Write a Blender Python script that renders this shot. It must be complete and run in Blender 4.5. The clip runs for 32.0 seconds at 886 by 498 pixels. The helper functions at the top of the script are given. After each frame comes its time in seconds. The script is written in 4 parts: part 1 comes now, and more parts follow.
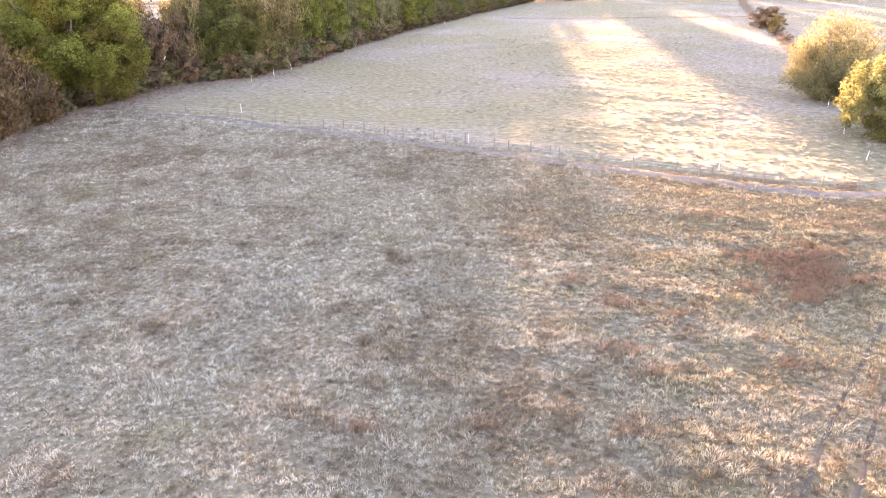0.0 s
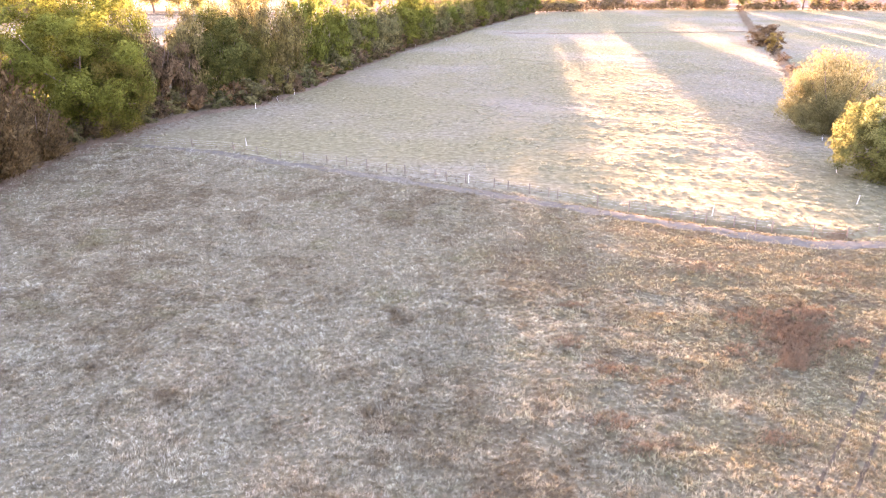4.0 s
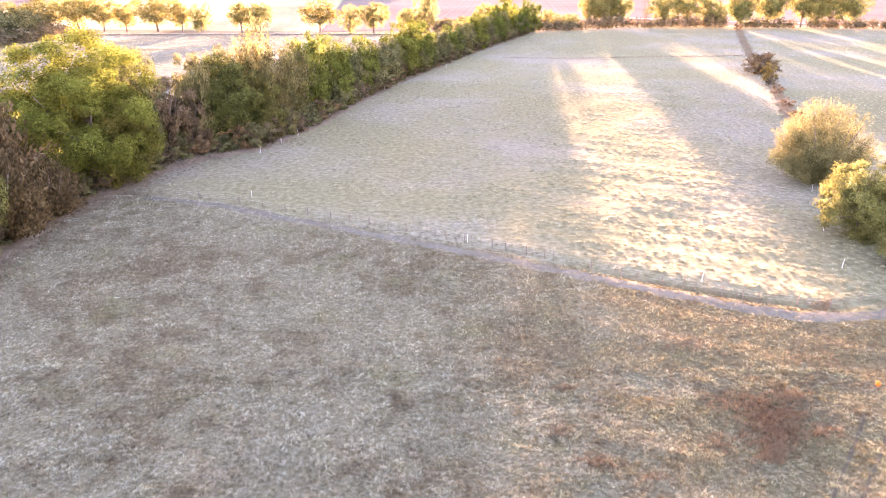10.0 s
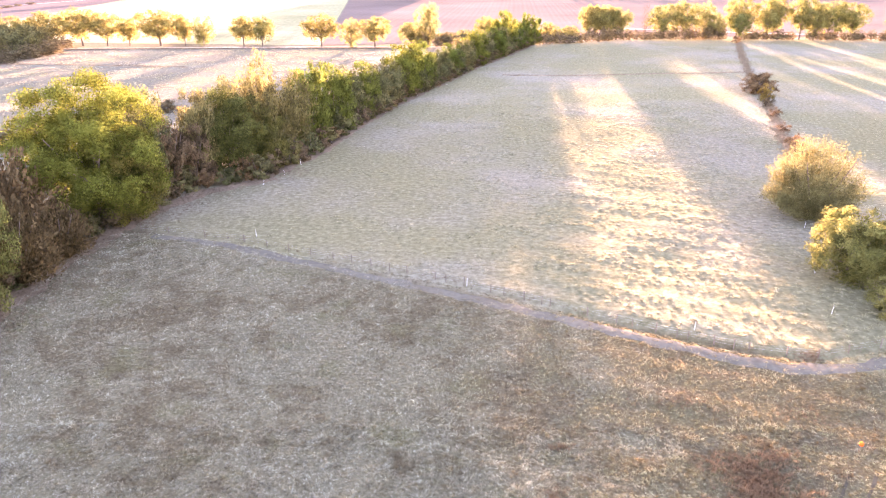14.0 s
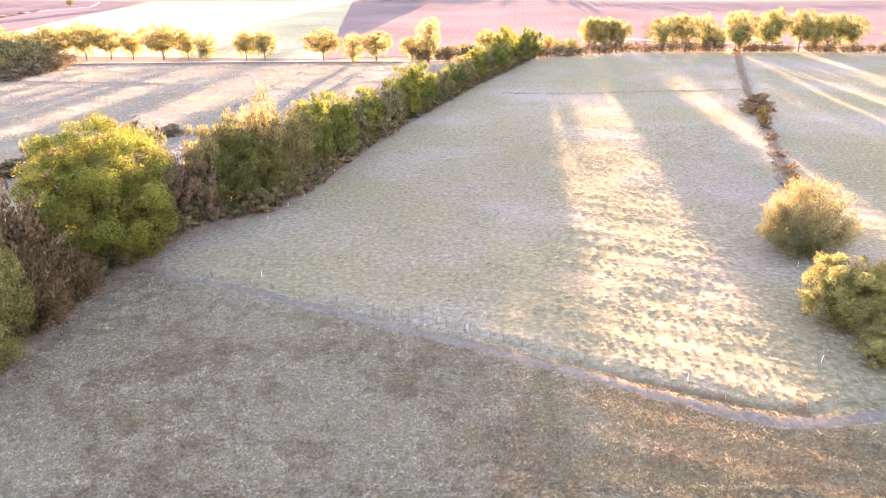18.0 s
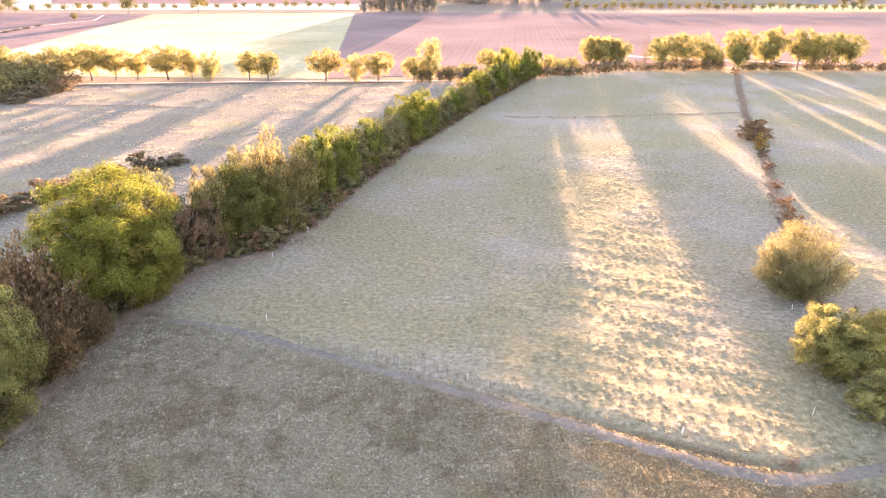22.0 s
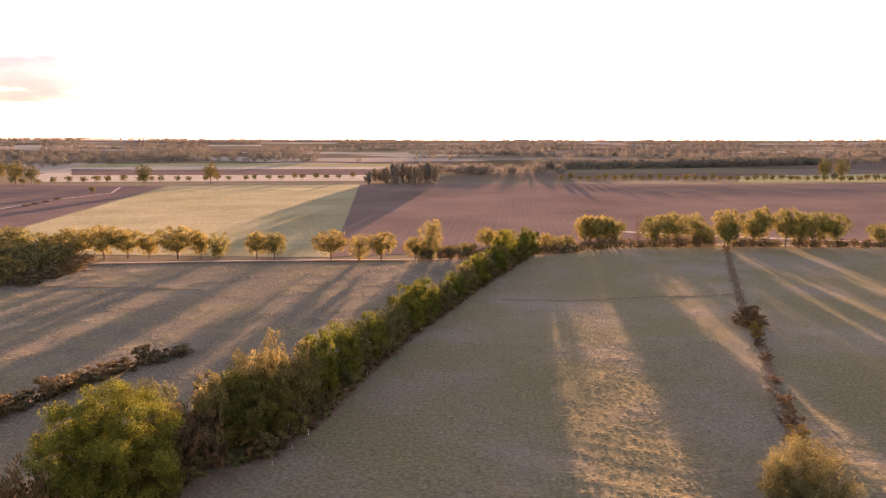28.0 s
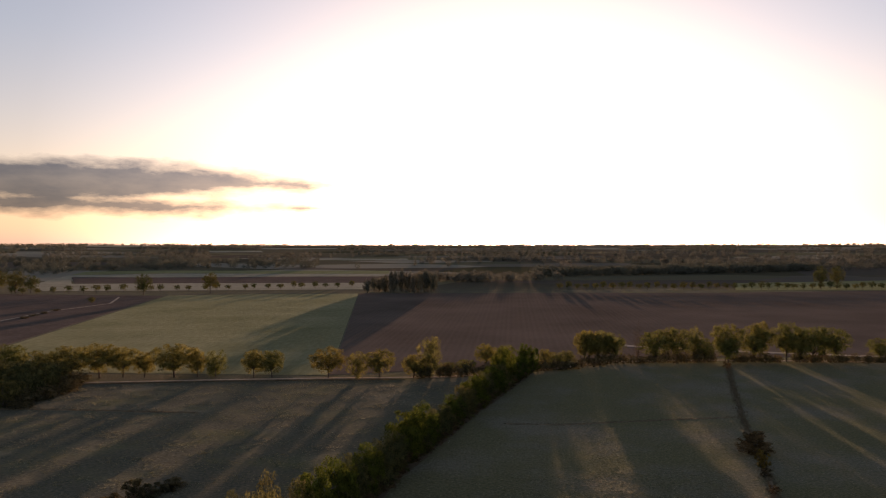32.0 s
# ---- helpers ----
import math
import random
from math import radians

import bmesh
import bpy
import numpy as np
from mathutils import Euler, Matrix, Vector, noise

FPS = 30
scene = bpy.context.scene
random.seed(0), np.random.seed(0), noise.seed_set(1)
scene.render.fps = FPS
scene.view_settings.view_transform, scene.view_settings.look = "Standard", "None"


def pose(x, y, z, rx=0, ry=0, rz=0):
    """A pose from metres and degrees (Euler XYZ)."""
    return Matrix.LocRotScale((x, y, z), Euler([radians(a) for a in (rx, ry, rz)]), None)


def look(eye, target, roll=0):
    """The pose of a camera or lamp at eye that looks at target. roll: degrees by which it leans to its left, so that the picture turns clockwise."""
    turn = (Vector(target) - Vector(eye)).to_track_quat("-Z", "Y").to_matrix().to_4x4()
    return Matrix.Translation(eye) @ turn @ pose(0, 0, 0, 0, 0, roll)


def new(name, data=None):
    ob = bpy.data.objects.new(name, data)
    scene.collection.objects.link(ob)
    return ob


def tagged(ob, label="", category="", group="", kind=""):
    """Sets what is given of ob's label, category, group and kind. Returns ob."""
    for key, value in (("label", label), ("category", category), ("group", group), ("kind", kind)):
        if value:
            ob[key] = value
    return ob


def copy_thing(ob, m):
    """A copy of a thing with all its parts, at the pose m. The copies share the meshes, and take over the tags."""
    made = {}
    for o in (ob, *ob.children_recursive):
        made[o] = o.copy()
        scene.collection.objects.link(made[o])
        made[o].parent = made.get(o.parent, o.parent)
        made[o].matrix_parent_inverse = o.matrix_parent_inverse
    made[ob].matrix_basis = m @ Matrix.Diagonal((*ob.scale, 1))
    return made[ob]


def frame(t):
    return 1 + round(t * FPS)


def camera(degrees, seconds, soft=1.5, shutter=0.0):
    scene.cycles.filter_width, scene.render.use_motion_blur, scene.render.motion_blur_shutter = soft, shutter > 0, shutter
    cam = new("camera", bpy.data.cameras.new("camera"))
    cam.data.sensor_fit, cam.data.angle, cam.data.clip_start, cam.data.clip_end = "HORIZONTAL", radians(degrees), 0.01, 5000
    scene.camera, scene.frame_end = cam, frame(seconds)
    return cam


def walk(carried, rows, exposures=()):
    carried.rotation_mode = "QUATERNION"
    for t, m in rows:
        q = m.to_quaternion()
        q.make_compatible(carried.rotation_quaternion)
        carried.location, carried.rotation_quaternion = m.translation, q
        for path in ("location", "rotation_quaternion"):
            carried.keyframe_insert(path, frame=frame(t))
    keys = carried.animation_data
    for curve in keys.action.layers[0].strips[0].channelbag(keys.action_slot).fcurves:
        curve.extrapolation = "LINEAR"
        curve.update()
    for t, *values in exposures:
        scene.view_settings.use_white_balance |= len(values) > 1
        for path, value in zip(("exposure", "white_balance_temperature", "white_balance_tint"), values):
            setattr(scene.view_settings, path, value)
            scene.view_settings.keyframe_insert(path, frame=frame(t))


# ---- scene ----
cam = camera(63.79, 32.0, soft=1.05)
# seconds, x, y, z, tilt, turn, lean
PATH = [
    (0, -0.11, 1.24, 21.79, -22.28, -0.27, 0.15),
    (1, -0.14, 1.22, 23.12, -22.32, -0.26, 0.22),
    (2, -0.16, 1.19, 24.43, -22.26, -0.25, 0.27),
    (3, -0.17, 1.15, 25.78, -22.30, -0.24, 0.31),
    (6, -0.15, 1.03, 29.51, -22.09, -0.22, 0.36),
    (7, -0.13, 0.99, 30.90, -22.09, -0.20, 0.37),
    (8, -0.11, 0.95, 32.29, -22.04, -0.19, 0.36),
    (9, -0.08, 0.92, 33.60, -21.98, -0.18, 0.35),
    (10, -0.06, 0.88, 35.02, -21.98, -0.16, 0.34),
    (11, -0.03, 0.86, 36.50, -21.95, -0.14, 0.33),
    (12, -0.00, 0.83, 38.00, -21.96, -0.12, 0.31),
    (13, 0.02, 0.81, 39.66, -21.92, -0.09, 0.29),
    (14, 0.05, 0.79, 41.44, -21.91, -0.07, 0.28),
    (17, 0.10, 0.74, 46.75, -21.92, 0.02, 0.22),
    (18, 0.10, 0.73, 48.63, -21.92, 0.05, 0.20),
    (19, 0.11, 0.71, 50.34, -21.90, 0.09, 0.19),
    (20, 0.11, 0.69, 52.03, -21.88, 0.12, 0.18),
    (21, 0.10, 0.66, 53.90, -21.89, 0.15, 0.16),
    (22, 0.10, 0.63, 55.76, -21.44, 0.17, 0.15),
    (23, 0.08, 0.58, 57.49, -19.35, 0.20, 0.14),
    (24, 0.07, 0.52, 59.56, -17.28, 0.22, 0.13),
    (25, 0.05, 0.45, 61.34, -15.18, 0.24, 0.12),
    (28, -0.03, 0.10, 66.70, -8.88, 0.25, 0.08),
    (29, -0.06, -0.08, 68.62, -6.82, 0.24, 0.06),
    (30, -0.09, -0.28, 70.51, -4.73, 0.21, 0.04),
    (31, -0.11, -0.52, 72.43, -2.66, 0.18, 0.02),
    (32, -0.14, -0.80, 74.41, -0.57, 0.13, -0.02),
]
EXPOSURES = [
    (0, 6.86, 8200, 71), (20, 6.56, 8350, 65), (22, 6.41, 8500, 63), (24, 6.08, 8700, 62), (25, 5.74, 9000, 63), (28, 4.56, 10400, 71), (29, 4.06, 10600, 71), (30, 3.58, 10300, 69), (31, 3.0, 9700, 62), (32, 2.28, 8900, 44),
]
walk(cam, [(t, pose(x, y, z, 90 + tilt, 0, turn) @ pose(0, 0, 0, 0, 0, lean)) for t, x, y, z, tilt, turn, lean in PATH],
     EXPOSURES)

# ---- sky and sun ----
SUN_AZ, SUN_EL = 5.6, 2.4
world = bpy.data.worlds.new("sky")
scene.world = world
world.use_nodes = True
wt = world.node_tree
sky = wt.nodes.new("ShaderNodeTexSky")
sky.sky_type = "NISHITA"
sky.sun_disc = False
sky.sun_elevation, sky.sun_rotation = radians(SUN_EL), radians(SUN_AZ)
sky.altitude, sky.air_density, sky.dust_density, sky.ozone_density = 60, 0.65, 0.4, 1.0
wt.nodes["Background"].inputs["Strength"].default_value = 0.085


sun_dir = Vector((math.sin(radians(SUN_AZ)) * math.cos(radians(SUN_EL)), math.cos(radians(SUN_AZ)) * math.cos(radians(SUN_EL)), math.sin(radians(SUN_EL))))


def sky_math(op, a, b=0.0, clamp=False):
    n = wt.nodes.new("ShaderNodeMath")
    n.operation, n.use_clamp = op, clamp
    for s, v in zip(n.inputs, (a, b)):
        if isinstance(v, (int, float)):
            s.default_value = v
        else:
            wt.links.new(v, s)
    return n.outputs[0]


def sky_bank(az, el, wispy, middle, slope, east, thick):
    """A flat bank of cloud: where it lies along the horizon, how it thins out eastward and how thick it is (degrees)."""
    grow = sky_math("MULTIPLY", sky_math("SUBTRACT", east, az), 1 / 18.0, True)
    half = sky_math("MULTIPLY", sky_math("POWER", grow, 0.6), thick)
    off = sky_math("ABSOLUTE", sky_math("SUBTRACT", el, sky_math("ADD", sky_math("MULTIPLY", az, slope), middle)))
    rim = sky_math("ADD", sky_math("SUBTRACT", half, off), sky_math("MULTIPLY", sky_math("SUBTRACT", wispy, 0.5), 2.6))
    return sky_math("MULTIPLY", sky_math("MULTIPLY", rim, 0.95, True), sky_math("MULTIPLY", grow, 8.0, True))


def make_clouds():
    where = wt.nodes.new("ShaderNodeTexCoord").outputs["Generated"]
    sep = wt.nodes.new("ShaderNodeSeparateXYZ")
    wt.links.new(where, sep.inputs[0])
    az = sky_math("MULTIPLY", sky_math("ARCTAN2", sep.outputs[0], sep.outputs[1]), 57.2958)
    el = sky_math("MULTIPLY", sky_math("ARCSINE", sep.outputs[2]), 57.2958)
    mp = wt.nodes.new("ShaderNodeMapping")
    wt.links.new(where, mp.inputs["Vector"])
    mp.inputs["Scale"].default_value = (1, 1, 3.2)
    tex = wt.nodes.new("ShaderNodeTexNoise")
    wt.links.new(mp.outputs[0], tex.inputs["Vector"])
    tex.inputs["Scale"].default_value, tex.inputs["Detail"].default_value, tex.inputs["Roughness"].default_value = 11, 7, 0.6
    upper = sky_bank(az, el, tex.outputs["Fac"], 4.6, 0.006, -6.5, 1.9)
    lower = sky_bank(az, el, tex.outputs["Fac"], 2.6, -0.004, -5.0, 1.15)
    cover = sky_math("MULTIPLY", sky_math("MAXIMUM", upper, lower), sky_math("ADD", sky_math("MULTIPLY", tex.outputs["Fac"], 0.35), 0.76), True)
    shade = wt.nodes.new("ShaderNodeMix")
    shade.data_type, shade.blend_type = "RGBA", "MULTIPLY"
    wt.links.new(cover, shade.inputs[0])
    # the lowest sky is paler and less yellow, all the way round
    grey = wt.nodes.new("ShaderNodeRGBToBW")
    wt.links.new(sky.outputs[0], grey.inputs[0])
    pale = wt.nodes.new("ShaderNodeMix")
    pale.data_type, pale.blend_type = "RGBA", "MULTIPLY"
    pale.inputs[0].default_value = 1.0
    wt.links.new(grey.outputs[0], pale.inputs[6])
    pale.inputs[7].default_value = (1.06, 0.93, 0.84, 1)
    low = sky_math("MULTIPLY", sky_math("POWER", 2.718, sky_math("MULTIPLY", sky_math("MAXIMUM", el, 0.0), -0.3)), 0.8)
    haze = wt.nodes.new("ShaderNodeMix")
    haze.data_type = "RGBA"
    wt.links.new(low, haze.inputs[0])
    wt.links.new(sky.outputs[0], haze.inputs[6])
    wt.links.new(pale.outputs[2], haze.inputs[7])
    # away from the sun the haze dulls the sky above the horizon
    side = wt.nodes.new("ShaderNodeVectorMath")
    side.operation = "DOT_PRODUCT"
    wt.links.new(where, side.inputs[0])
    side.inputs[1].default_value = sun_dir
    away = sky_math("MULTIPLY", sky_math("ARCCOSINE", side.outputs["Value"]), 57.2958)
    far = sky_math("MULTIPLY", sky_math("SUBTRACT", away, 10.0), 1 / 26.0, True)
    dull = sky_math("MULTIPLY", sky_math("MULTIPLY", far, 0.62), sky_math("POWER", 2.718, sky_math("MULTIPLY", sky_math("MAXIMUM", el, 0.0), -0.055)))
    dim = wt.nodes.new("ShaderNodeMix")
    dim.data_type, dim.blend_type = "RGBA", "MULTIPLY"
    dim.inputs[0].default_value = 1.0
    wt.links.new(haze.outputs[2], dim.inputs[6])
    wt.links.new(sky_math("SUBTRACT", 1.0, dull), dim.inputs[7])
    # a clear, bluer sky higher up
    clear = wt.nodes.new("ShaderNodeMix")
    clear.data_type, clear.blend_type = "RGBA", "MULTIPLY"
    wt.links.new(sky_math("MULTIPLY", sky_math("SUBTRACT", el, 3.0), 1 / 12.0, True), clear.inputs[0])
    wt.links.new(dim.outputs[2], clear.inputs[6])
    clear.inputs[7].default_value = (0.84, 0.995, 1.045, 1)
    wt.links.new(clear.outputs[2], shade.inputs[6])
    shade.inputs[7].default_value = (0.155, 0.2, 0.285, 1)
    wt.links.new(shade.outputs[2], wt.nodes["Background"].inputs["Color"])


make_clouds()
sun = new("sun", bpy.data.lights.new("sun", "SUN"))
sun.data.energy, sun.data.angle, sun.data.color = 3.25, radians(0.8), (1.0, 0.835, 0.675)
sun.matrix_world = look(sun_dir * 100, (0, 0, 0))

# ---- materials ----
class Nodes:
    """A short way to write a node material."""

    def __init__(self, name, rough=0.8, spec=0.0):
        self.m = bpy.data.materials.new(name)
        self.m.use_nodes = True
        self.t = self.m.node_tree
        self.b = self.t.nodes["Principled BSDF"]
        self.out = self.t.nodes["Material Output"]
        self.b.inputs["Roughness"].default_value = rough
        self.b.inputs["Specular IOR Level"].default_value = spec

    def add(self, kind, **props):
        n = self.t.nodes.new("ShaderNode" + kind)
        for k, v in props.items():
            if k == "operation":
                n.operation = v
            elif k == "blend_type":
                n.blend_type = v
            elif k == "data_type":
                n.data_type = v
        return n

    def put(self, socket, value):
        if isinstance(value, (int, float)):
            socket.default_value = value
        elif isinstance(value, tuple):
            socket.default_value = (*value, 1.0) if len(value) == 3 and len(socket.default_value) == 4 else value
        else:
            self.t.links.new(value, socket)

    def math(self, op, a, b=0.0, c=0.0, clamp=False):
        n = self.add("Math", operation=op)
        n.use_clamp = clamp
        for s, v in zip(n.inputs, (a, b, c)):
            self.put(s, v)
        return n.outputs[0]

    def pos(self):
        return self.add("NewGeometry").outputs["Position"]

    def sep(self, v):
        n = self.add("SeparateXYZ")
        self.put(n.inputs[0], v)
        return n.outputs

    def island(self):
        return self.add("NewGeometry").outputs["Random Per Island"]

    def rand(self):
        return self.add("ObjectInfo").outputs["Random"]

    def noise(self, vec, scale, detail=4.0, rough=0.55, stretch=None):
        if stretch:
            mp = self.add("Mapping")
            self.put(mp.inputs["Vector"], vec)
            mp.inputs["Scale"].default_value = stretch
            vec = mp.outputs[0]
        n = self.add("TexNoise")
        self.put(n.inputs["Vector"], vec)
        n.inputs["Scale"].default_value, n.inputs["Detail"].default_value, n.inputs["Roughness"].default_value = scale, detail, rough
        return n.outputs["Fac"]

    def ramp(self, fac, stops, smooth=False):
        n = self.add("ValToRGB")
        self.put(n.inputs[0], fac)
        e = n.color_ramp.elements
        while len(e) < len(stops):
            e.new(0.5)
        for el, (p, c) in zip(e, stops):
            el.position, el.color = p, (*c, 1.0) if isinstance(c, tuple) else (c, c, c, 1.0)
        return n.outputs[0]

    def mix(self, fac, a, b, kind="MIX"):
        n = self.add("Mix", data_type="RGBA", blend_type=kind)
        self.put(n.inputs[0], fac)
        self.put(n.inputs[6], a)
        self.put(n.inputs[7], b)
        return n.outputs[2]

    def step(self, v, lo, hi):
        n = self.add("MapRange")
        n.interpolation_type = "SMOOTHSTEP"
        self.put(n.inputs[0], v)
        n.inputs[1].default_value, n.inputs[2].default_value = lo, hi
        return n.outputs[0]

    def bump(self, height, strength, distance):
        n = self.add("Bump")
        self.put(n.inputs["Height"], height)
        n.inputs["Strength"].default_value, n.inputs["Distance"].default_value = strength, distance
        self.t.links.new(n.outputs[0], self.b.inputs["Normal"])

    def colour(self, c):
        self.put(self.b.inputs["Base Color"], c)
        return self

    def leafy(self, c, share):
        """Thin leaf: part of the light passes through."""
        tr = self.add("BsdfTranslucent")
        self.put(tr.inputs["Color"], c)
        self.put(self.b.inputs["Base Color"], c)
        mx = self.add("MixShader")
        mx.inputs[0].default_value = share
        self.t.links.new(self.b.outputs[0], mx.inputs[1])
        self.t.links.new(tr.outputs[0], mx.inputs[2])
        self.t.links.new(mx.outputs[0], self.out.inputs["Surface"])
        return self


def paddock_colour(n, p):
    """Frosted rough grazing: rime over most of it, brown and straw-coloured patches, more of them to the east."""
    x, y, z = n.sep(p)
    wide = n.noise(p, 0.045, 5, 0.6)
    mid = n.noise(p, 0.35, 5, 0.65)
    fine = n.noise(p, 3.0, 4, 0.6)
    east = n.step(x, -14, 30)
    frost = n.ramp(fine, [(0.25, (0.118, 0.112, 0.08)), (0.5, (0.205, 0.20, 0.152)), (0.75, (0.298, 0.293, 0.238))])
    brown = n.ramp(fine, [(0.25, (0.085, 0.066, 0.043)), (0.55, (0.16, 0.13, 0.09)), (0.8, (0.235, 0.20, 0.145))])
    straw = n.ramp(fine, [(0.25, (0.102, 0.09, 0.055)), (0.55, (0.188, 0.171, 0.112)), (0.8, (0.268, 0.25, 0.18))])
    green = n.ramp(fine, [(0.3, (0.10, 0.102, 0.05)), (0.7, (0.24, 0.243, 0.155))])
    drift = n.math("MULTIPLY_ADD", mid, 0.5, n.math("MULTIPLY_ADD", wide, 0.7, n.math("MULTIPLY", east, 0.06)))
    mask = n.step(drift, 0.575, 0.70)
    dry = n.step(n.math("ADD", n.noise(p, 0.21, 5, 0.7), n.math("MULTIPLY", east, 0.2)), 0.57, 0.76)
    # one big rusty clump of dead rush
    dx, dy = n.math("DIVIDE", n.math("SUBTRACT", x, 26.8), 2.5), n.math("DIVIDE", n.math("SUBTRACT", y, 49.4), 4.6)
    d = n.math("SQRT", n.math("ADD", n.math("MULTIPLY", dx, dx), n.math("MULTIPLY", dy, dy)))
    clump = n.step(n.math("ADD", d, n.math("MULTIPLY", mid, 3.0)), 2.55, 1.75)
    rust = n.ramp(fine, [(0.3, (0.092, 0.054, 0.03)), (0.7, (0.215, 0.14, 0.083))])
    c = n.mix(n.math("MULTIPLY", mask, 0.7), frost, brown)
    c = n.mix(n.math("MULTIPLY", n.step(n.noise(p, 0.12, 4, 0.6), 0.55, 0.68), 0.5), c, green)
    c = n.mix(n.math("MULTIPLY", dry, 0.8), c, straw)
    c = n.mix(1.0, c, (0.955, 1.0, 0.915), "MULTIPLY")
    return n.mix(clump, c, rust), fine, n.math("MAXIMUM", n.math("MAXIMUM", mask, dry), clump)


def pasture_colour(n, p):
    """Greener grazed meadow under thin frost."""
    wide = n.noise(p, 0.02, 5, 0.6)
    fine = n.noise(p, 1.1, 6, 0.65)
    green = n.ramp(fine, [(0.28, (0.104, 0.103, 0.055)), (0.5, (0.176, 0.175, 0.103)), (0.72, (0.254, 0.252, 0.166))])
    frost = n.ramp(fine, [(0.28, (0.129, 0.124, 0.087)), (0.5, (0.208, 0.202, 0.152)), (0.72, (0.30, 0.291, 0.235))])
    return n.mix(n.step(wide, 0.42, 0.66), green, frost), fine


def material_ground():
    n = Nodes("frosted_grass", 0.9)
    p = n.pos()
    x, y, z = n.sep(p)
    pad, fine, dead = paddock_colour(n, p)
    pas, fine2 = pasture_colour(n, p)
    wob = n.math("MULTIPLY", n.noise(p, 0.3, 3), 2.0)
    side = n.step(n.math("ADD", n.math("MULTIPLY_ADD", x, 0.45, y), wob), 89.5, 91.5)
    # shade among the tussocks put into the ground colour, weaker beyond y 170
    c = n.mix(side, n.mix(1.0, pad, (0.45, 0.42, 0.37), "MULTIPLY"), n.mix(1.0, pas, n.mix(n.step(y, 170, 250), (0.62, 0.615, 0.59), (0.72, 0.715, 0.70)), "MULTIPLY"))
    west = n.step(n.math("MULTIPLY_ADD", y, -0.335, x), -88, -96)
    rime = n.ramp(n.noise(p, 0.9, 6, 0.65), [(0.28, (0.063, 0.062, 0.044)), (0.5, (0.106, 0.103, 0.075)), (0.72, (0.154, 0.149, 0.113))])
    c = n.mix(n.math("MULTIPLY", west, n.step(n.noise(p, 0.03, 5, 0.65), 0.3, 0.55)), c, rime)
    # far country: a patchwork of meadow, stubble and bare soil
    vo = n.add("TexVoronoi")
    mp = n.add("Mapping")
    n.put(mp.inputs["Vector"], p)
    mp.inputs["Scale"].default_value, mp.inputs["Rotation"].default_value = (0.0022, 0.0042, 0.0), (0, 0, 0.2)
    n.put(vo.inputs["Vector"], mp.outputs[0])
    vo.inputs["Scale"].default_value = 1.0
    cell = n.sep(vo.outputs["Color"])[0]
    patch = n.ramp(cell, [(0.0, (0.07, 0.066, 0.036)), (0.3, (0.10, 0.082, 0.06)), (0.5, (0.13, 0.124, 0.075)), (0.7, (0.09, 0.073, 0.058)), (0.92, (0.21, 0.20, 0.155))])
    c = n.mix(n.step(y, 1000, 1250), c, patch)
    n.colour(c)
    n.bump(n.math("ADD", n.math("ADD", n.math("MULTIPLY", n.noise(p, 2.6, 5, 0.65), 0.5), n.math("MULTIPLY", n.noise(p, 9.0, 2, 0.5), 0.4)), n.math("MULTIPLY", n.noise(p, 0.35, 5, 0.65), 1.6)), 0.75, 0.5)
    return n.m


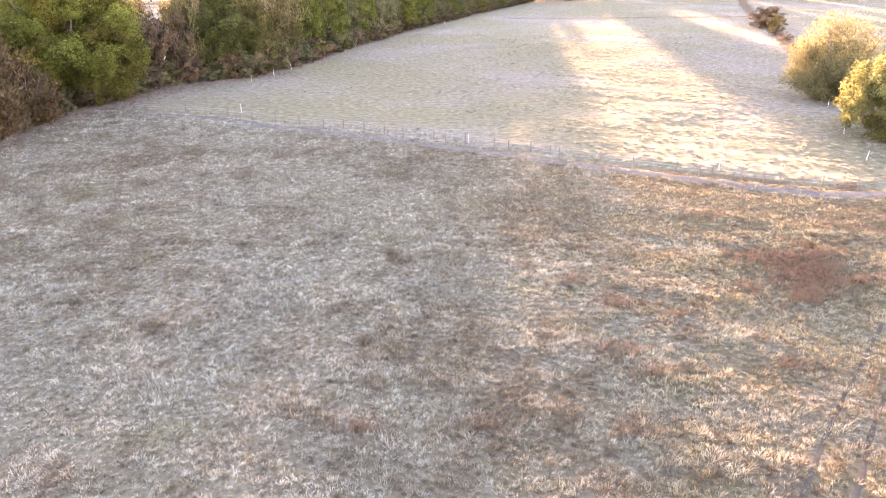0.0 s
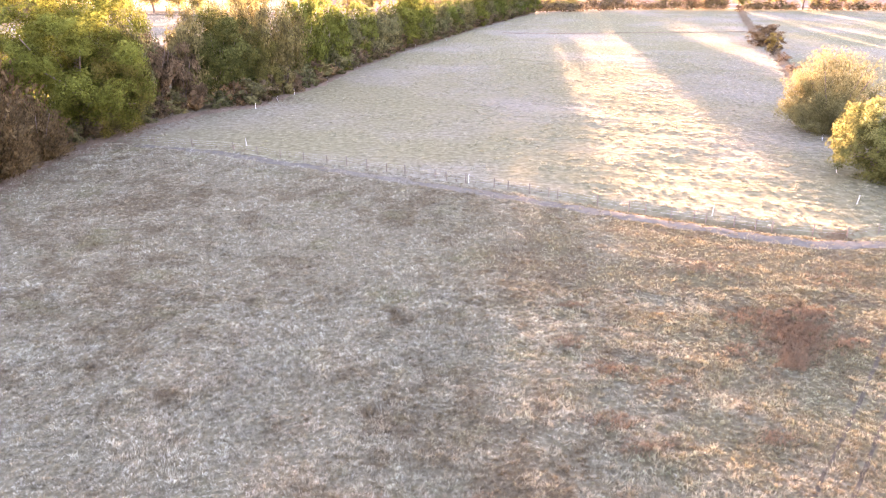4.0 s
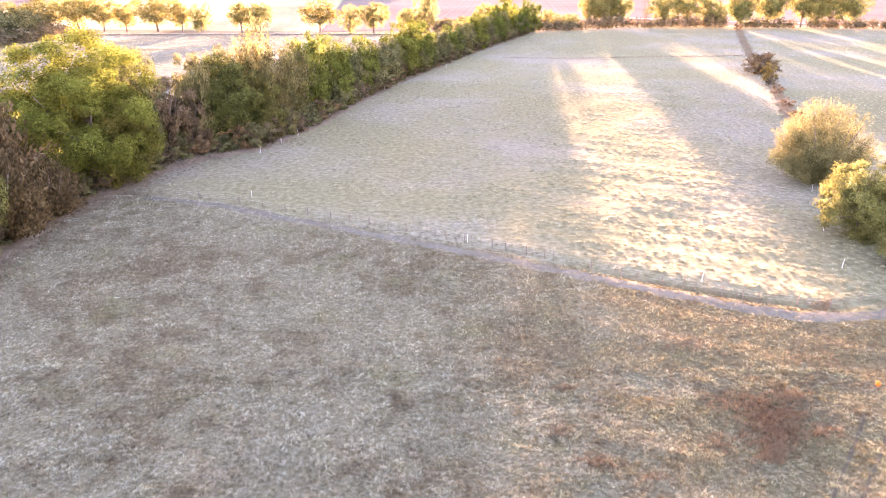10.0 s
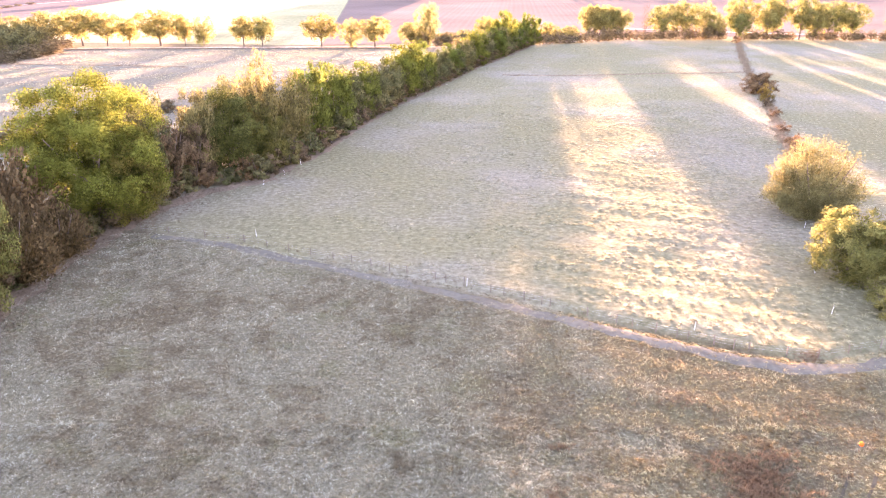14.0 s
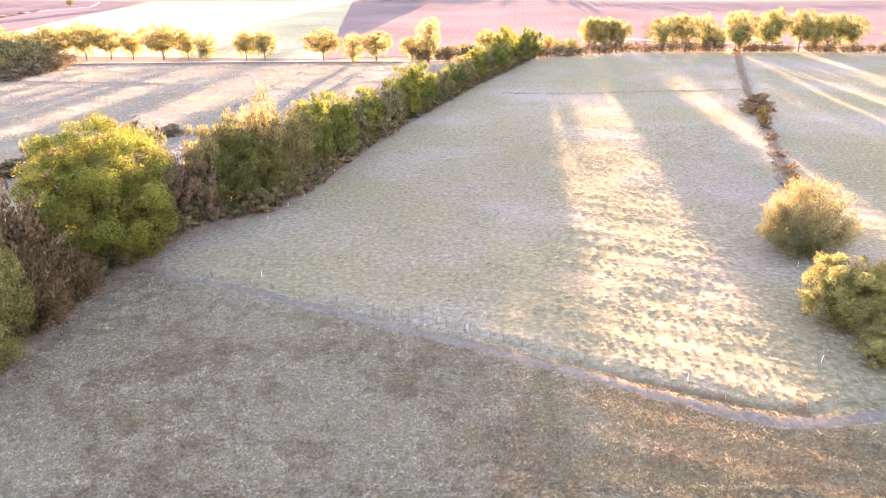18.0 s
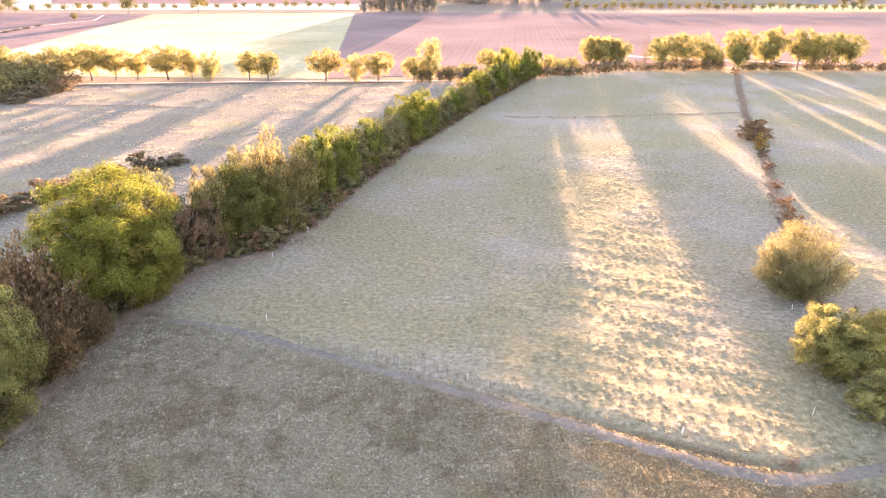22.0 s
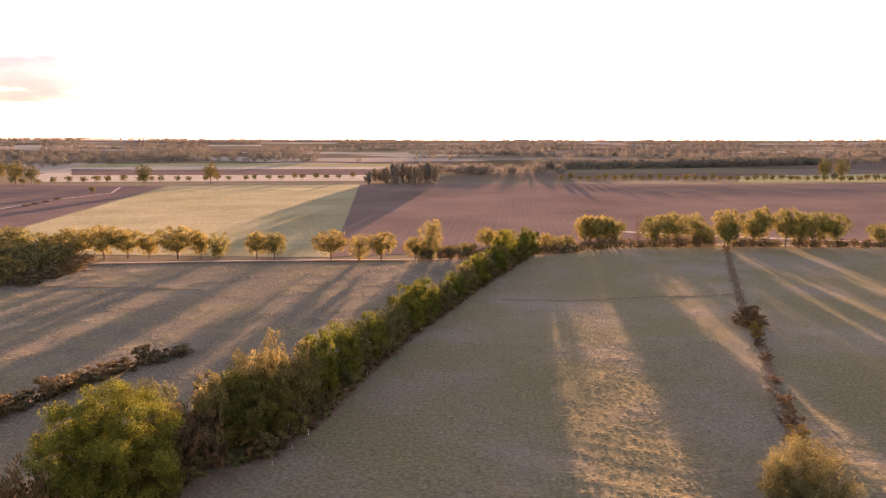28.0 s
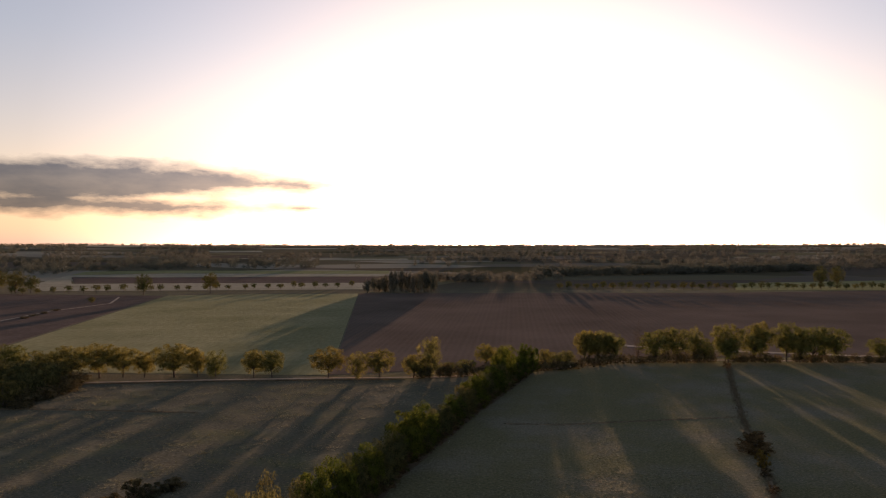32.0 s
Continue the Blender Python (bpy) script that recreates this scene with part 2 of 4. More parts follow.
def material_tuft(kind):
    n = Nodes(kind, 0.85)
    p = n.pos()
    if kind == "paddock_grass":
        c, fine, dead = paddock_colour(n, p)
    else:
        c, fine = pasture_colour(n, p)
    tuft, tip = n.add("Attribute"), n.add("Attribute")
    tuft.attribute_name, tip.attribute_name = "tuft", "tip"
    each = tuft.outputs["Fac"]
    c = n.mix(1.0, c, n.ramp(n.island(), [(0.0, 0.74), (0.55, 1.0), (1.0, 1.22)]), "MULTIPLY")
    if kind == "paddock_grass":
        # some tussocks are dead and rime-free, others white over
        c = n.mix(n.math("MULTIPLY", n.step(each, 0.66, 0.9), 0.55), c, n.mix(1.0, c, (0.78, 0.66, 0.5), "MULTIPLY"))
        c = n.mix(1.0, c, n.ramp(n.noise(p, 0.9, 3, 0.6), [(0.34, 0.6), (0.5, 1.0), (0.66, 1.28)]), "MULTIPLY")
        # a mottle of rust, straw and dull green, stronger to the east
        hue = n.ramp(n.noise(p, 1.5, 4, 0.7), [(0.34, (1.12, 0.86, 0.68)), (0.44, (1.06, 1.0, 0.86)), (0.52, (1.0, 1.0, 1.0)), (0.6, (0.9, 1.0, 0.82)), (0.68, (0.92, 0.95, 1.04))])
        c = n.mix(n.math("MULTIPLY_ADD", n.step(n.sep(p)[0], -16, 20), 0.75, 0.25), c, n.mix(1.0, c, hue, "MULTIPLY"))
        # blade feet painted darker, for the shade in the gaps between clumps
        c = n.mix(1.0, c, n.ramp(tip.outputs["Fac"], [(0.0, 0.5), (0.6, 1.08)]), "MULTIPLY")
        c = n.mix(1.0, c, n.ramp(n.noise(p, 0.11, 4, 0.65), [(0.36, (0.74, 0.69, 0.65)), (0.5, 1.0), (0.64, (1.22, 1.23, 1.26))]), "MULTIPLY")
        c = n.mix(1.0, c, n.ramp(n.noise(p, 0.42, 4, 0.7), [(0.38, (0.66, 0.57, 0.5)), (0.48, 1.0), (0.62, (1.16, 1.18, 1.2))]), "MULTIPLY")
        rime = n.math("MULTIPLY", n.math("MULTIPLY_ADD", dead, -0.42, 0.55), n.step(each, 0.95, 0.2))
        c = n.mix(n.math("MULTIPLY", n.step(tip.outputs["Fac"], 0.2, 0.95), rime), n.mix(1.0, c, (0.9, 0.9, 0.9), "MULTIPLY"), n.mix(n.step(n.sep(p)[0], -8, 28), (0.44, 0.452, 0.37), (0.318, 0.31, 0.226)))
    else:
        c = n.mix(1.0, c, n.ramp(each, [(0.0, 0.9), (1.0, 1.15)]), "MULTIPLY")
        # straw-coloured tips, lightened further to paint in sunlit crests
        c = n.mix(n.math("MULTIPLY", n.step(tip.outputs["Fac"], 0.2, 0.95), 0.36), n.mix(1.0, c, (1.05, 1.02, 0.96), "MULTIPLY"), (0.31, 0.284, 0.208))
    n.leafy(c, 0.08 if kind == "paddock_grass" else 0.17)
    return n.m


def material_leaf(name, stops, share=0.26):
    n = Nodes(name, 0.55)
    p = n.pos()
    fac = n.math("ADD", n.math("MULTIPLY", n.island(), 0.45), n.math("MULTIPLY", n.step(n.noise(p, 0.4, 3), 0.33, 0.67), 0.55))
    c = n.ramp(fac, stops)
    tone = n.ramp(n.rand(), [(0.0, (0.72, 0.82, 0.78)), (0.5, (1.0, 1.0, 1.0)), (1.0, (1.2, 1.08, 0.92))])
    n.leafy(n.mix(1.0, c, tone, "MULTIPLY"), share)
    return n.m


def material_plain(name, lo, hi, scale, rough=0.85, bump=0.3, dist=0.02, stretch=None):
    n = Nodes(name, rough)
    p = n.pos()
    a = n.noise(p, scale, 6, 0.6, stretch)
    b = n.noise(p, scale * 0.12, 4, 0.6)
    f = n.math("ADD", n.math("MULTIPLY", a, 0.6), n.math("MULTIPLY", b, 0.4))
    n.colour(n.ramp(f, [(0.32, lo), (0.68, hi)]))
    n.bump(a, bump, dist)
    return n.m


def material_furrow():
    """Ploughed soil, the furrows running away north."""
    n = Nodes("ploughed_soil", 0.9)
    p = n.pos()
    mp = n.add("Mapping")
    n.put(mp.inputs["Vector"], p)
    mp.inputs["Rotation"].default_value = (0, 0, 0.095)
    x = n.sep(mp.outputs[0])[0]
    wave = n.math("SINE", n.math("MULTIPLY", x, 1.4))
    tram = n.math("POWER", n.math("ABSOLUTE", n.math("SINE", n.math("MULTIPLY", x, 0.42))), 8.0)
    wide = n.noise(p, 0.01, 4)
    fine = n.noise(p, 0.5, 5)
    f = n.math("ADD", n.math("MULTIPLY", wide, 0.5), n.math("ADD", n.math("MULTIPLY", fine, 0.3), n.math("MULTIPLY", wave, 0.02)))
    c = n.ramp(f, [(0.25, (0.076, 0.061, 0.05)), (0.6, (0.14, 0.113, 0.094))])
    n.colour(n.mix(n.math("MULTIPLY", tram, 0.035), c, (0.21, 0.17, 0.15)))
    n.bump(n.math("ADD", n.math("MULTIPLY", wave, 0.3), n.math("MULTIPLY", fine, 1.5)), 0.5, 0.3)
    return n.m


def material_crop():
    n = Nodes("winter_crop", 0.85)
    p = n.pos()
    wide, fine = n.noise(p, 0.012, 5), n.noise(p, 0.35, 5, 0.6, (1, 0.25, 1))
    f = n.math("ADD", n.math("MULTIPLY", wide, 0.55), n.math("MULTIPLY", fine, 0.45))
    n.colour(n.ramp(f, [(0.3, (0.135, 0.143, 0.076)), (0.5, (0.195, 0.204, 0.119)), (0.7, (0.262, 0.27, 0.172))]))
    n.bump(n.noise(p, 1.6, 3, 0.6), 1.0, 1.1)
    return n.m


GROUND = material_ground()
PADDOCK, PASTURE = material_tuft("paddock_grass"), material_tuft("pasture_grass")
OAK = material_leaf("oak_leaves", [(0.2, (0.036, 0.044, 0.010)), (0.5, (0.066, 0.083, 0.016)), (0.8, (0.099, 0.123, 0.027))], 0.23)
GREEN = material_leaf("green_leaves", [(0.25, (0.039, 0.041, 0.013)), (0.5, (0.070, 0.072, 0.021)), (0.75, (0.106, 0.106, 0.032))], 0.23)
WILLOW = material_leaf("goat_willow_leaves", [(0.25, (0.063, 0.066, 0.032)), (0.5, (0.102, 0.106, 0.051)), (0.75, (0.144, 0.150, 0.077))], 0.14)
ROADLEAF = material_leaf("roadside_leaves", [(0.25, (0.074, 0.068, 0.023)), (0.5, (0.125, 0.116, 0.038)), (0.75, (0.183, 0.170, 0.058))], 0.30)
FARLEAF = material_leaf("field_tree_leaves", [(0.25, (0.055, 0.056, 0.022)), (0.5, (0.095, 0.094, 0.036)), (0.75, (0.140, 0.137, 0.056))], 0.12)
OLIVE = material_leaf("willow_leaves", [(0.25, (0.049, 0.049, 0.022)), (0.5, (0.084, 0.083, 0.036)), (0.75, (0.126, 0.125, 0.054))], 0.20)
HAZEL = material_leaf("hazel_leaves", [(0.25, (0.068, 0.067, 0.022)), (0.5, (0.116, 0.114, 0.034)), (0.75, (0.170, 0.164, 0.055))], 0.26)
RUSSET = material_leaf("russet_leaves", [(0.25, (0.049, 0.035, 0.020)), (0.5, (0.088, 0.062, 0.035)), (0.75, (0.131, 0.095, 0.053))], 0.14)
BRACKEN = material_leaf("brown_green_leaves", [(0.25, (0.050, 0.042, 0.024)), (0.5, (0.085, 0.072, 0.040)), (0.75, (0.125, 0.106, 0.060))], 0.18)
GOLD = material_leaf("golden_leaves", [(0.25, (0.098, 0.071, 0.024)), (0.5, (0.157, 0.117, 0.036)), (0.75, (0.217, 0.166, 0.053))], 0.30)
# distance haze painted into the far woods: leaf colour paler and greyer
HAZEWOOD = material_leaf("hazed_wood_leaves", [(0.25, (0.093, 0.089, 0.070)), (0.5, (0.124, 0.121, 0.094)), (0.75, (0.155, 0.152, 0.121))], 0.14)
BARK = material_plain("bark", (0.05, 0.04, 0.032), (0.17, 0.135, 0.11), 6.0, 0.9, 0.6, 0.05, (1, 1, 0.2))
POST = material_plain("weathered_post", (0.07, 0.055, 0.043), (0.18, 0.145, 0.12), 14.0, 0.85, 0.4, 0.01, (1, 1, 0.15))
WHITE = material_plain("white_plastic", (0.72, 0.72, 0.70), (0.84, 0.84, 0.82), 5.0, 0.5, 0.05, 0.002)
STEEL = material_plain("galvanised_wire", (0.30, 0.30, 0.30), (0.45, 0.45, 0.45), 20.0, 0.45, 0.05, 0.001)
STEEL.node_tree.nodes["Principled BSDF"].inputs["Metallic"].default_value = 0.8
ORANGE = material_plain("orange_plastic", (0.62, 0.085, 0.015), (0.75, 0.13, 0.03), 6.0, 0.45, 0.05, 0.002)
TRACK = material_plain("frosted_track", (0.056, 0.054, 0.04), (0.098, 0.096, 0.074), 1.2, 0.9, 0.6, 0.08)
SAND = material_plain("sandy_lane", (0.20, 0.17, 0.13), (0.36, 0.31, 0.25), 0.3, 0.9, 0.4, 0.05)
RUSH = material_plain("dead_rush", (0.07, 0.048, 0.028), (0.2, 0.138, 0.082), 3.0, 0.95, 0.5, 0.1)
DITCH = material_plain("dead_weeds", (0.10, 0.08, 0.052), (0.22, 0.175, 0.118), 1.4, 0.95, 0.9, 0.25)
TWIG = material_leaf("grey_twigs", [(0.25, (0.057, 0.037, 0.018)), (0.5, (0.097, 0.064, 0.030)), (0.75, (0.138, 0.094, 0.045))], 0.10)
LITTER = material_plain("leaf_litter", (0.068, 0.05, 0.034), (0.17, 0.133, 0.09), 1.8, 0.95, 0.8, 0.12)
SOIL, CROP = material_furrow(), material_crop()
MUD = material_plain("rut_mud", (0.032, 0.028, 0.018), (0.07, 0.062, 0.042), 1.8, 0.9, 0.6, 0.08)
DARKSOIL = material_plain("dark_soil", (0.066, 0.053, 0.046), (0.13, 0.105, 0.09), 0.3, 0.9, 0.5, 0.2)
# frosted meadow; also the colour of the painted mist glints
FROST_MIST = material_plain("frost_and_mist", (0.18, 0.175, 0.125), (0.30, 0.29, 0.225), 0.08, 0.9, 0.4, 0.2)
GREENFIELD = material_plain("far_meadow", (0.14, 0.147, 0.07), (0.24, 0.248, 0.135), 0.05, 0.9, 0.4, 0.2)

# ---- helpers for meshes ----
rng = np.random.default_rng(7)


def fast_mesh(name, verts, faces, mat, smooth=False):
    """A mesh from arrays: verts (n, 3), faces (m, k)."""
    me = bpy.data.meshes.new(name)
    verts, faces = np.asarray(verts, np.float32), np.asarray(faces, np.int32)
    m, k = faces.shape
    me.vertices.add(len(verts))
    me.vertices.foreach_set("co", verts.ravel())
    me.loops.add(m * k)
    me.loops.foreach_set("vertex_index", faces.ravel())
    me.polygons.add(m)
    me.polygons.foreach_set("loop_start", np.arange(0, m * k, k, dtype=np.int32))
    me.polygons.foreach_set("use_smooth", np.full(m, smooth))
    me.update(calc_edges=True)
    me.validate()
    me.materials.append(mat)
    return me


def part(name, me, parent, label=""):
    ob = new(name, me)
    ob.parent = parent
    return tagged(ob, label)


def tube(points, radii, sides=7, cap=True):
    """Verts and quads of a tapered tube along points."""
    pts = np.asarray(points, float)
    verts, faces = [], []
    for i, (c, r) in enumerate(zip(pts, radii)):
        d = pts[min(i + 1, len(pts) - 1)] - pts[max(i - 1, 0)]
        d /= np.linalg.norm(d) + 1e-9
        a = np.cross(d, (0.31, 0.95, 0.05))
        a /= np.linalg.norm(a)
        b = np.cross(d, a)
        for s in range(sides):
            w = 2 * math.pi * s / sides
            verts.append(c + r * (math.cos(w) * a + math.sin(w) * b))
        if i:
            o = (i - 1) * sides
            faces += [(o + s, o + (s + 1) % sides, o + sides + (s + 1) % sides, o + sides + s) for s in range(sides)]
    if cap:
        verts.append(pts[-1])
        o, t = (len(pts) - 1) * sides, len(verts) - 1
        faces += [(o + s, o + (s + 1) % sides, t, t) for s in range(sides)]
    return verts, faces


def tube_mesh(name, points, radii, mat, sides=7):
    v, f = tube(points, radii, sides, cap=False)
    bm = bmesh.new()
    vs = [bm.verts.new(p) for p in v]
    for q in f:
        bm.faces.new([vs[i] for i in q])
    bm.faces.new(vs[-sides:])
    bm.faces.new(vs[:sides][::-1])
    me = bpy.data.meshes.new(name)
    bm.to_mesh(me)
    bm.free()
    for pl in me.polygons:
        pl.use_smooth = True
    me.materials.append(mat)
    return me


def near_line(px, py, line):
    """Least distance of points from a polyline."""
    best = np.full(np.shape(px), 1e9)
    for (ax, ay), (bx, by) in zip(line[:-1], line[1:]):
        ux, uy = bx - ax, by - ay
        k = np.clip(((px - ax) * ux + (py - ay) * uy) / (ux * ux + uy * uy), 0, 1)
        best = np.minimum(best, np.hypot(px - ax - k * ux, py - ay - k * uy))
    return best


FENCE = [(-52, 112), (-42, 109.5), (-31.5, 106.5), (-23.7, 102.6), (-16.2, 99.5), (-8, 95.5), (0, 92), (8, 87.6), (16, 83.2), (23, 79), (30, 75), (36, 72.4), (43, 71), (50, 73.2), (62, 76.5)]
TRACKLINE = [(-47, 108.8), (-42, 108), (-32, 104.2), (-23, 99.4), (-15.5, 95.6), (-7, 91.5), (1.3, 87.4), (9, 83.6), (16, 80.0), (22.5, 76.6), (28.5, 73.2), (34, 70.4), (40, 68.6), (46, 69), (53, 71), (64, 74)]
HEDGE = [(-63, 20), (-58, 60), (-56.6, 82), (-56.5, 100), (-54.5, 110), (-52, 122), (-47, 133), (-41, 139), (-35, 144), (-29, 158), (-22, 190), (-13, 226), (0.3, 265), (15, 310), (32.5, 355), (50, 403)]
DITCH_E = [(60, 74), (61, 96), (67, 118), (77, 146), (83, 168), (92, 194), (103, 226), (114, 262), (125, 297), (141, 344), (155, 385), (170, 425)]
DITCH_W = [(-215, 316), (-178, 314), (-150, 312), (-108, 308)]
RUTS = [[(36, 51.5), (29.2, 42.8), (24.5, 37.0), (21.5, 33.4), (18.3, 29.3), (15.8, 25.9), (12.5, 21.5)], [(38.4, 51.5), (31.4, 42.8), (26.8, 37.2), (22.3, 31.7), (20.3, 28.9), (18.6, 26.6), (15.0, 21.8)]]
CROSS = [(24, 290), (49, 288), (74, 293), (99, 297), (124, 301)]


def height(x, y):
    x, y = np.asarray(x, float), np.asarray(y, float)
    r = np.hypot(x, y)
    fade = np.clip((340 - r) / 120, 0, 1)
    z = 0.10 * np.sin(x * 0.21 + 1.3 * np.sin(y * 0.09)) * np.sin(y * 0.17 + 0.7) + 0.06 * np.sin(x * 0.63 + y * 0.41) * np.sin(y * 0.57 - x * 0.2)
    z = z * fade
    z = z - 0.30 * np.exp(-(near_line(x, y, FENCE) / 0.7) ** 2)
    z = z - 0.7 * np.exp(-(near_line(x, y, DITCH_E) / 1.4) ** 2) * np.clip((170 - y) / 40, 0, 1)
    far = np.clip((r - 1650) / 3150, 0, 1)
    return z + 52 * far ** 1.1


def h0(x, y):
    return float(height(x, y))


# ---- the ground: one sheet to the horizon ----
def spread(lo, hi, step, grow_lo, grow_hi, end_lo, end_hi):
    mid = list(np.arange(lo, hi + step / 2, step))
    a, s = [], step
    v = lo
    while v > end_lo:
        s *= grow_lo
        v -= s
        a.append(v)
    b, s, v = [], step, mid[-1]
    while v < end_hi:
        s *= grow_hi
        v += s
        b.append(v)
    return np.array(a[::-1] + mid + b)


def make_ground():
    xs = spread(-70, 90, 0.75, 1.07, 1.07, -9500, 9500)
    ys = spread(20, 125, 0.75, 1.4, 1.035, -6000, 14000)
    gx, gy = np.meshgrid(xs, ys)
    v = np.stack([gx, gy, height(gx, gy)], -1).reshape(-1, 3)
    i = np.arange(len(xs) * len(ys)).reshape(len(ys), len(xs))
    f = np.stack([i[:-1, :-1], i[:-1, 1:], i[1:, 1:], i[1:, :-1]], -1).reshape(-1, 4)
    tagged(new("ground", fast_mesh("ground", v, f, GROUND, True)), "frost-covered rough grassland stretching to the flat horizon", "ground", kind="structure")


make_ground()


def ribbon(name, line, width, mat, lift, label, category, step=1.5, ragged=0.25):
    """A strip that follows the ground along a line, with uneven edges."""
    pts = []
    for (ax, ay), (bx, by) in zip(line[:-1], line[1:]):
        m = max(1, int(math.hypot(bx - ax, by - ay) / step))
        pts += [(ax + (bx - ax) * k / m, ay + (by - ay) * k / m) for k in range(m)]
    pts = np.array(pts + [line[-1]])
    d = np.gradient(pts, axis=0)
    d /= np.linalg.norm(d, axis=1, keepdims=True)
    nrm = np.stack([-d[:, 1], d[:, 0]], -1)
    cols = 7
    wl = width / 2 * (1 + ragged * rng.normal(size=len(pts)).clip(-1.5, 1.5))
    wr = width / 2 * (1 + ragged * rng.normal(size=len(pts)).clip(-1.5, 1.5))
    rows = []
    for c in range(cols):
        k = c / (cols - 1)
        off = -wl * (1 - k) + wr * k
        q = pts + nrm * off[:, None]
        z = height(q[:, 0], q[:, 1]) + lift * (1 - (2 * k - 1) ** 4) + 0.004
        rows.append(np.column_stack([q, z]))
    v = np.stack(rows, 1).reshape(-1, 3)
    i = np.arange(len(v)).reshape(len(pts), cols)
    f = np.stack([i[:-1, :-1], i[:-1, 1:], i[1:, 1:], i[1:, :-1]], -1).reshape(-1, 4)
    return tagged(new(name, fast_mesh(name, v, f, mat, True)), label, category, kind="structure")


def field(name, corners, mat, lift, label):
    """A flat field with a low bank round it."""
    bm = bmesh.new()
    top = [bm.verts.new((x, y, h0(x, y) + lift)) for x, y in corners]
    bm.faces.new(top)
    cx, cy = sum(c[0] for c in corners) / len(corners), sum(c[1] for c in corners) / len(corners)
    low = [bm.verts.new((x + (x - cx) * 0.004, y + (y - cy) * 0.004, h0(x, y) - 0.3)) for x, y in corners]
    for a in range(len(corners)):
        b = (a + 1) % len(corners)
        bm.faces.new((top[b], top[a], low[a], low[b]))
    bmesh.ops.recalc_face_normals(bm, faces=bm.faces)
    bmesh.ops.triangulate(bm, faces=bm.faces)
    me = bpy.data.meshes.new(name)
    bm.to_mesh(me)
    bm.free()
    me.materials.append(mat)
    return tagged(new(name, me), label, "field", kind="structure")


ribbon("track", TRACKLINE, 2.1, TRACK, 0.02, "pale frosted grass track worn along the fence", "track", ragged=0.3)
for rut in RUTS:
    ribbon("wheel_rut", rut, 0.26, MUD, 0.01, "brown wheel rut pressed into the frosted grass", "rut", 0.8, 0.3)
ribbon("hedge_verge", [(x + 0.2, y - 1) for x, y in HEDGE[:9]], 4.0, LITTER, 0.03, "brown verge of fallen leaves and dead grass beside the hedge", "verge", ragged=0.2)
ribbon("hedge_foot", [(x - 1.5, y) for x, y in HEDGE[8:]], 3.4, LITTER, 0.05, "brown leaf-strewn foot of the tree hedge", "verge", ragged=0.25)
ribbon("ditch_east", DITCH_E, 1.5, DITCH, 0.08, "shallow ditch overgrown with dead russet weeds", "ditch", ragged=0.2)
ribbon("ditch_west", DITCH_W, 2.6, DITCH, 0.1, "narrow dark ditch across the frosted meadow", "ditch")
ribbon("ditch_cross", CROSS, 1.6, DITCH, 0.1, "narrow grassy ditch across the pasture", "ditch")
ribbon("road", [(-400, 330), (-250, 362), (-190, 375), (-120, 383), (-70, 387), (0, 391), (55, 412), (108, 442), (172, 447), (270, 440), (500, 450), (900, 470)], 3.6, SAND, 0.06, "narrow country road behind the row of trees", "road", 4.0, 0.05)
field("crop_field", [(-290, 408), (-66, 396), (-73, 479), (-125, 1025), (-260, 1012), (-383, 984), (-312, 504)], CROP, 0.12, "pale green field of young winter crop with frost")
field("ploughed_field", [(-64, 397), (40, 425), (100, 456), (900, 480), (1500, 1080), (669, 1083), (429, 1042), (-123, 1025), (-71, 479)], SOIL, 0.13, "bare ploughed field of purplish brown soil")
field("dark_field", [(-330, 430), (-316, 504), (-388, 980), (-640, 1012), (-1300, 1000), (-900, 420)], DARKSOIL, 0.12, "bare dark brown field west of the crop")
field("frost_strip", [(-611, 1080), (-709, 1222), (-767, 1371), (-822, 1560), (-640, 1648), (-140, 1652), (-140, 1530), (-337, 1528), (-600, 1490), (-790, 1500), (-664, 1264), (-500, 1278), (-140, 1296), (-125, 1118), (-300, 1100), (-438, 1088)], FROST_MIST, 0.14, "pale frosted meadow curving round a dark field")
field("dark_strip", [(-140, 1300), (-140, 1526), (-337, 1524), (-600, 1486), (-785, 1496), (-660, 1268), (-500, 1282)], DARKSOIL, 0.14, "strip of dark ploughed soil in the distance")
field("green_strip", [(-130, 1660), (-140, 1790), (-700, 1770), (-860, 1700), (-824, 1568), (-640, 1656)], GREENFIELD, 0.16, "distant dull green strip of meadow")
field("meadow_strip", [(447, 1090), (520, 1280), (900, 1380), (1600, 1400), (1400, 1095)], GREENFIELD, 0.16, "bright green strip of distant sunlit meadow")
# pale ground strips painted in for bright mist glints on the far plain
MISTS = [((-2140, 4240), (-1760, 4115), 260), ((-1790, 2960), (-1700, 3000), 130), ((-1110, 3350), (-880, 3420), 220), ((-1000, 3880), (-600, 3950), 260), ((-443, 2511), (-133, 2546), 120), ((770, 3940), (970, 3945), 240), ((1550, 3630), (1650, 3630), 200), ((2370, 4255), (2490, 4255), 240)]
for a, b, w in MISTS:
    ribbon("mist_meadow", [a, b], w, FROST_MIST, 0.5, "far pale strip painted as a white mist glint among dark woods", "field", 40.0, 0.2)
ribbon("back_lane", [(102, 524), (135, 505), (175, 488), (225, 474), (270, 462), (330, 454)], 9.0, SAND, 0.3, "pale sandy lane behind the windbreak trees", "lane", 4.0, 0.2)
ribbon("lane", [(-560, 560), (-418, 655), (-424, 760), (-405, 860), (-440, 960)], 4.0, SAND, 0.2, "pale sandy farm lane between dark fields", "lane", 8.0, 0.1)


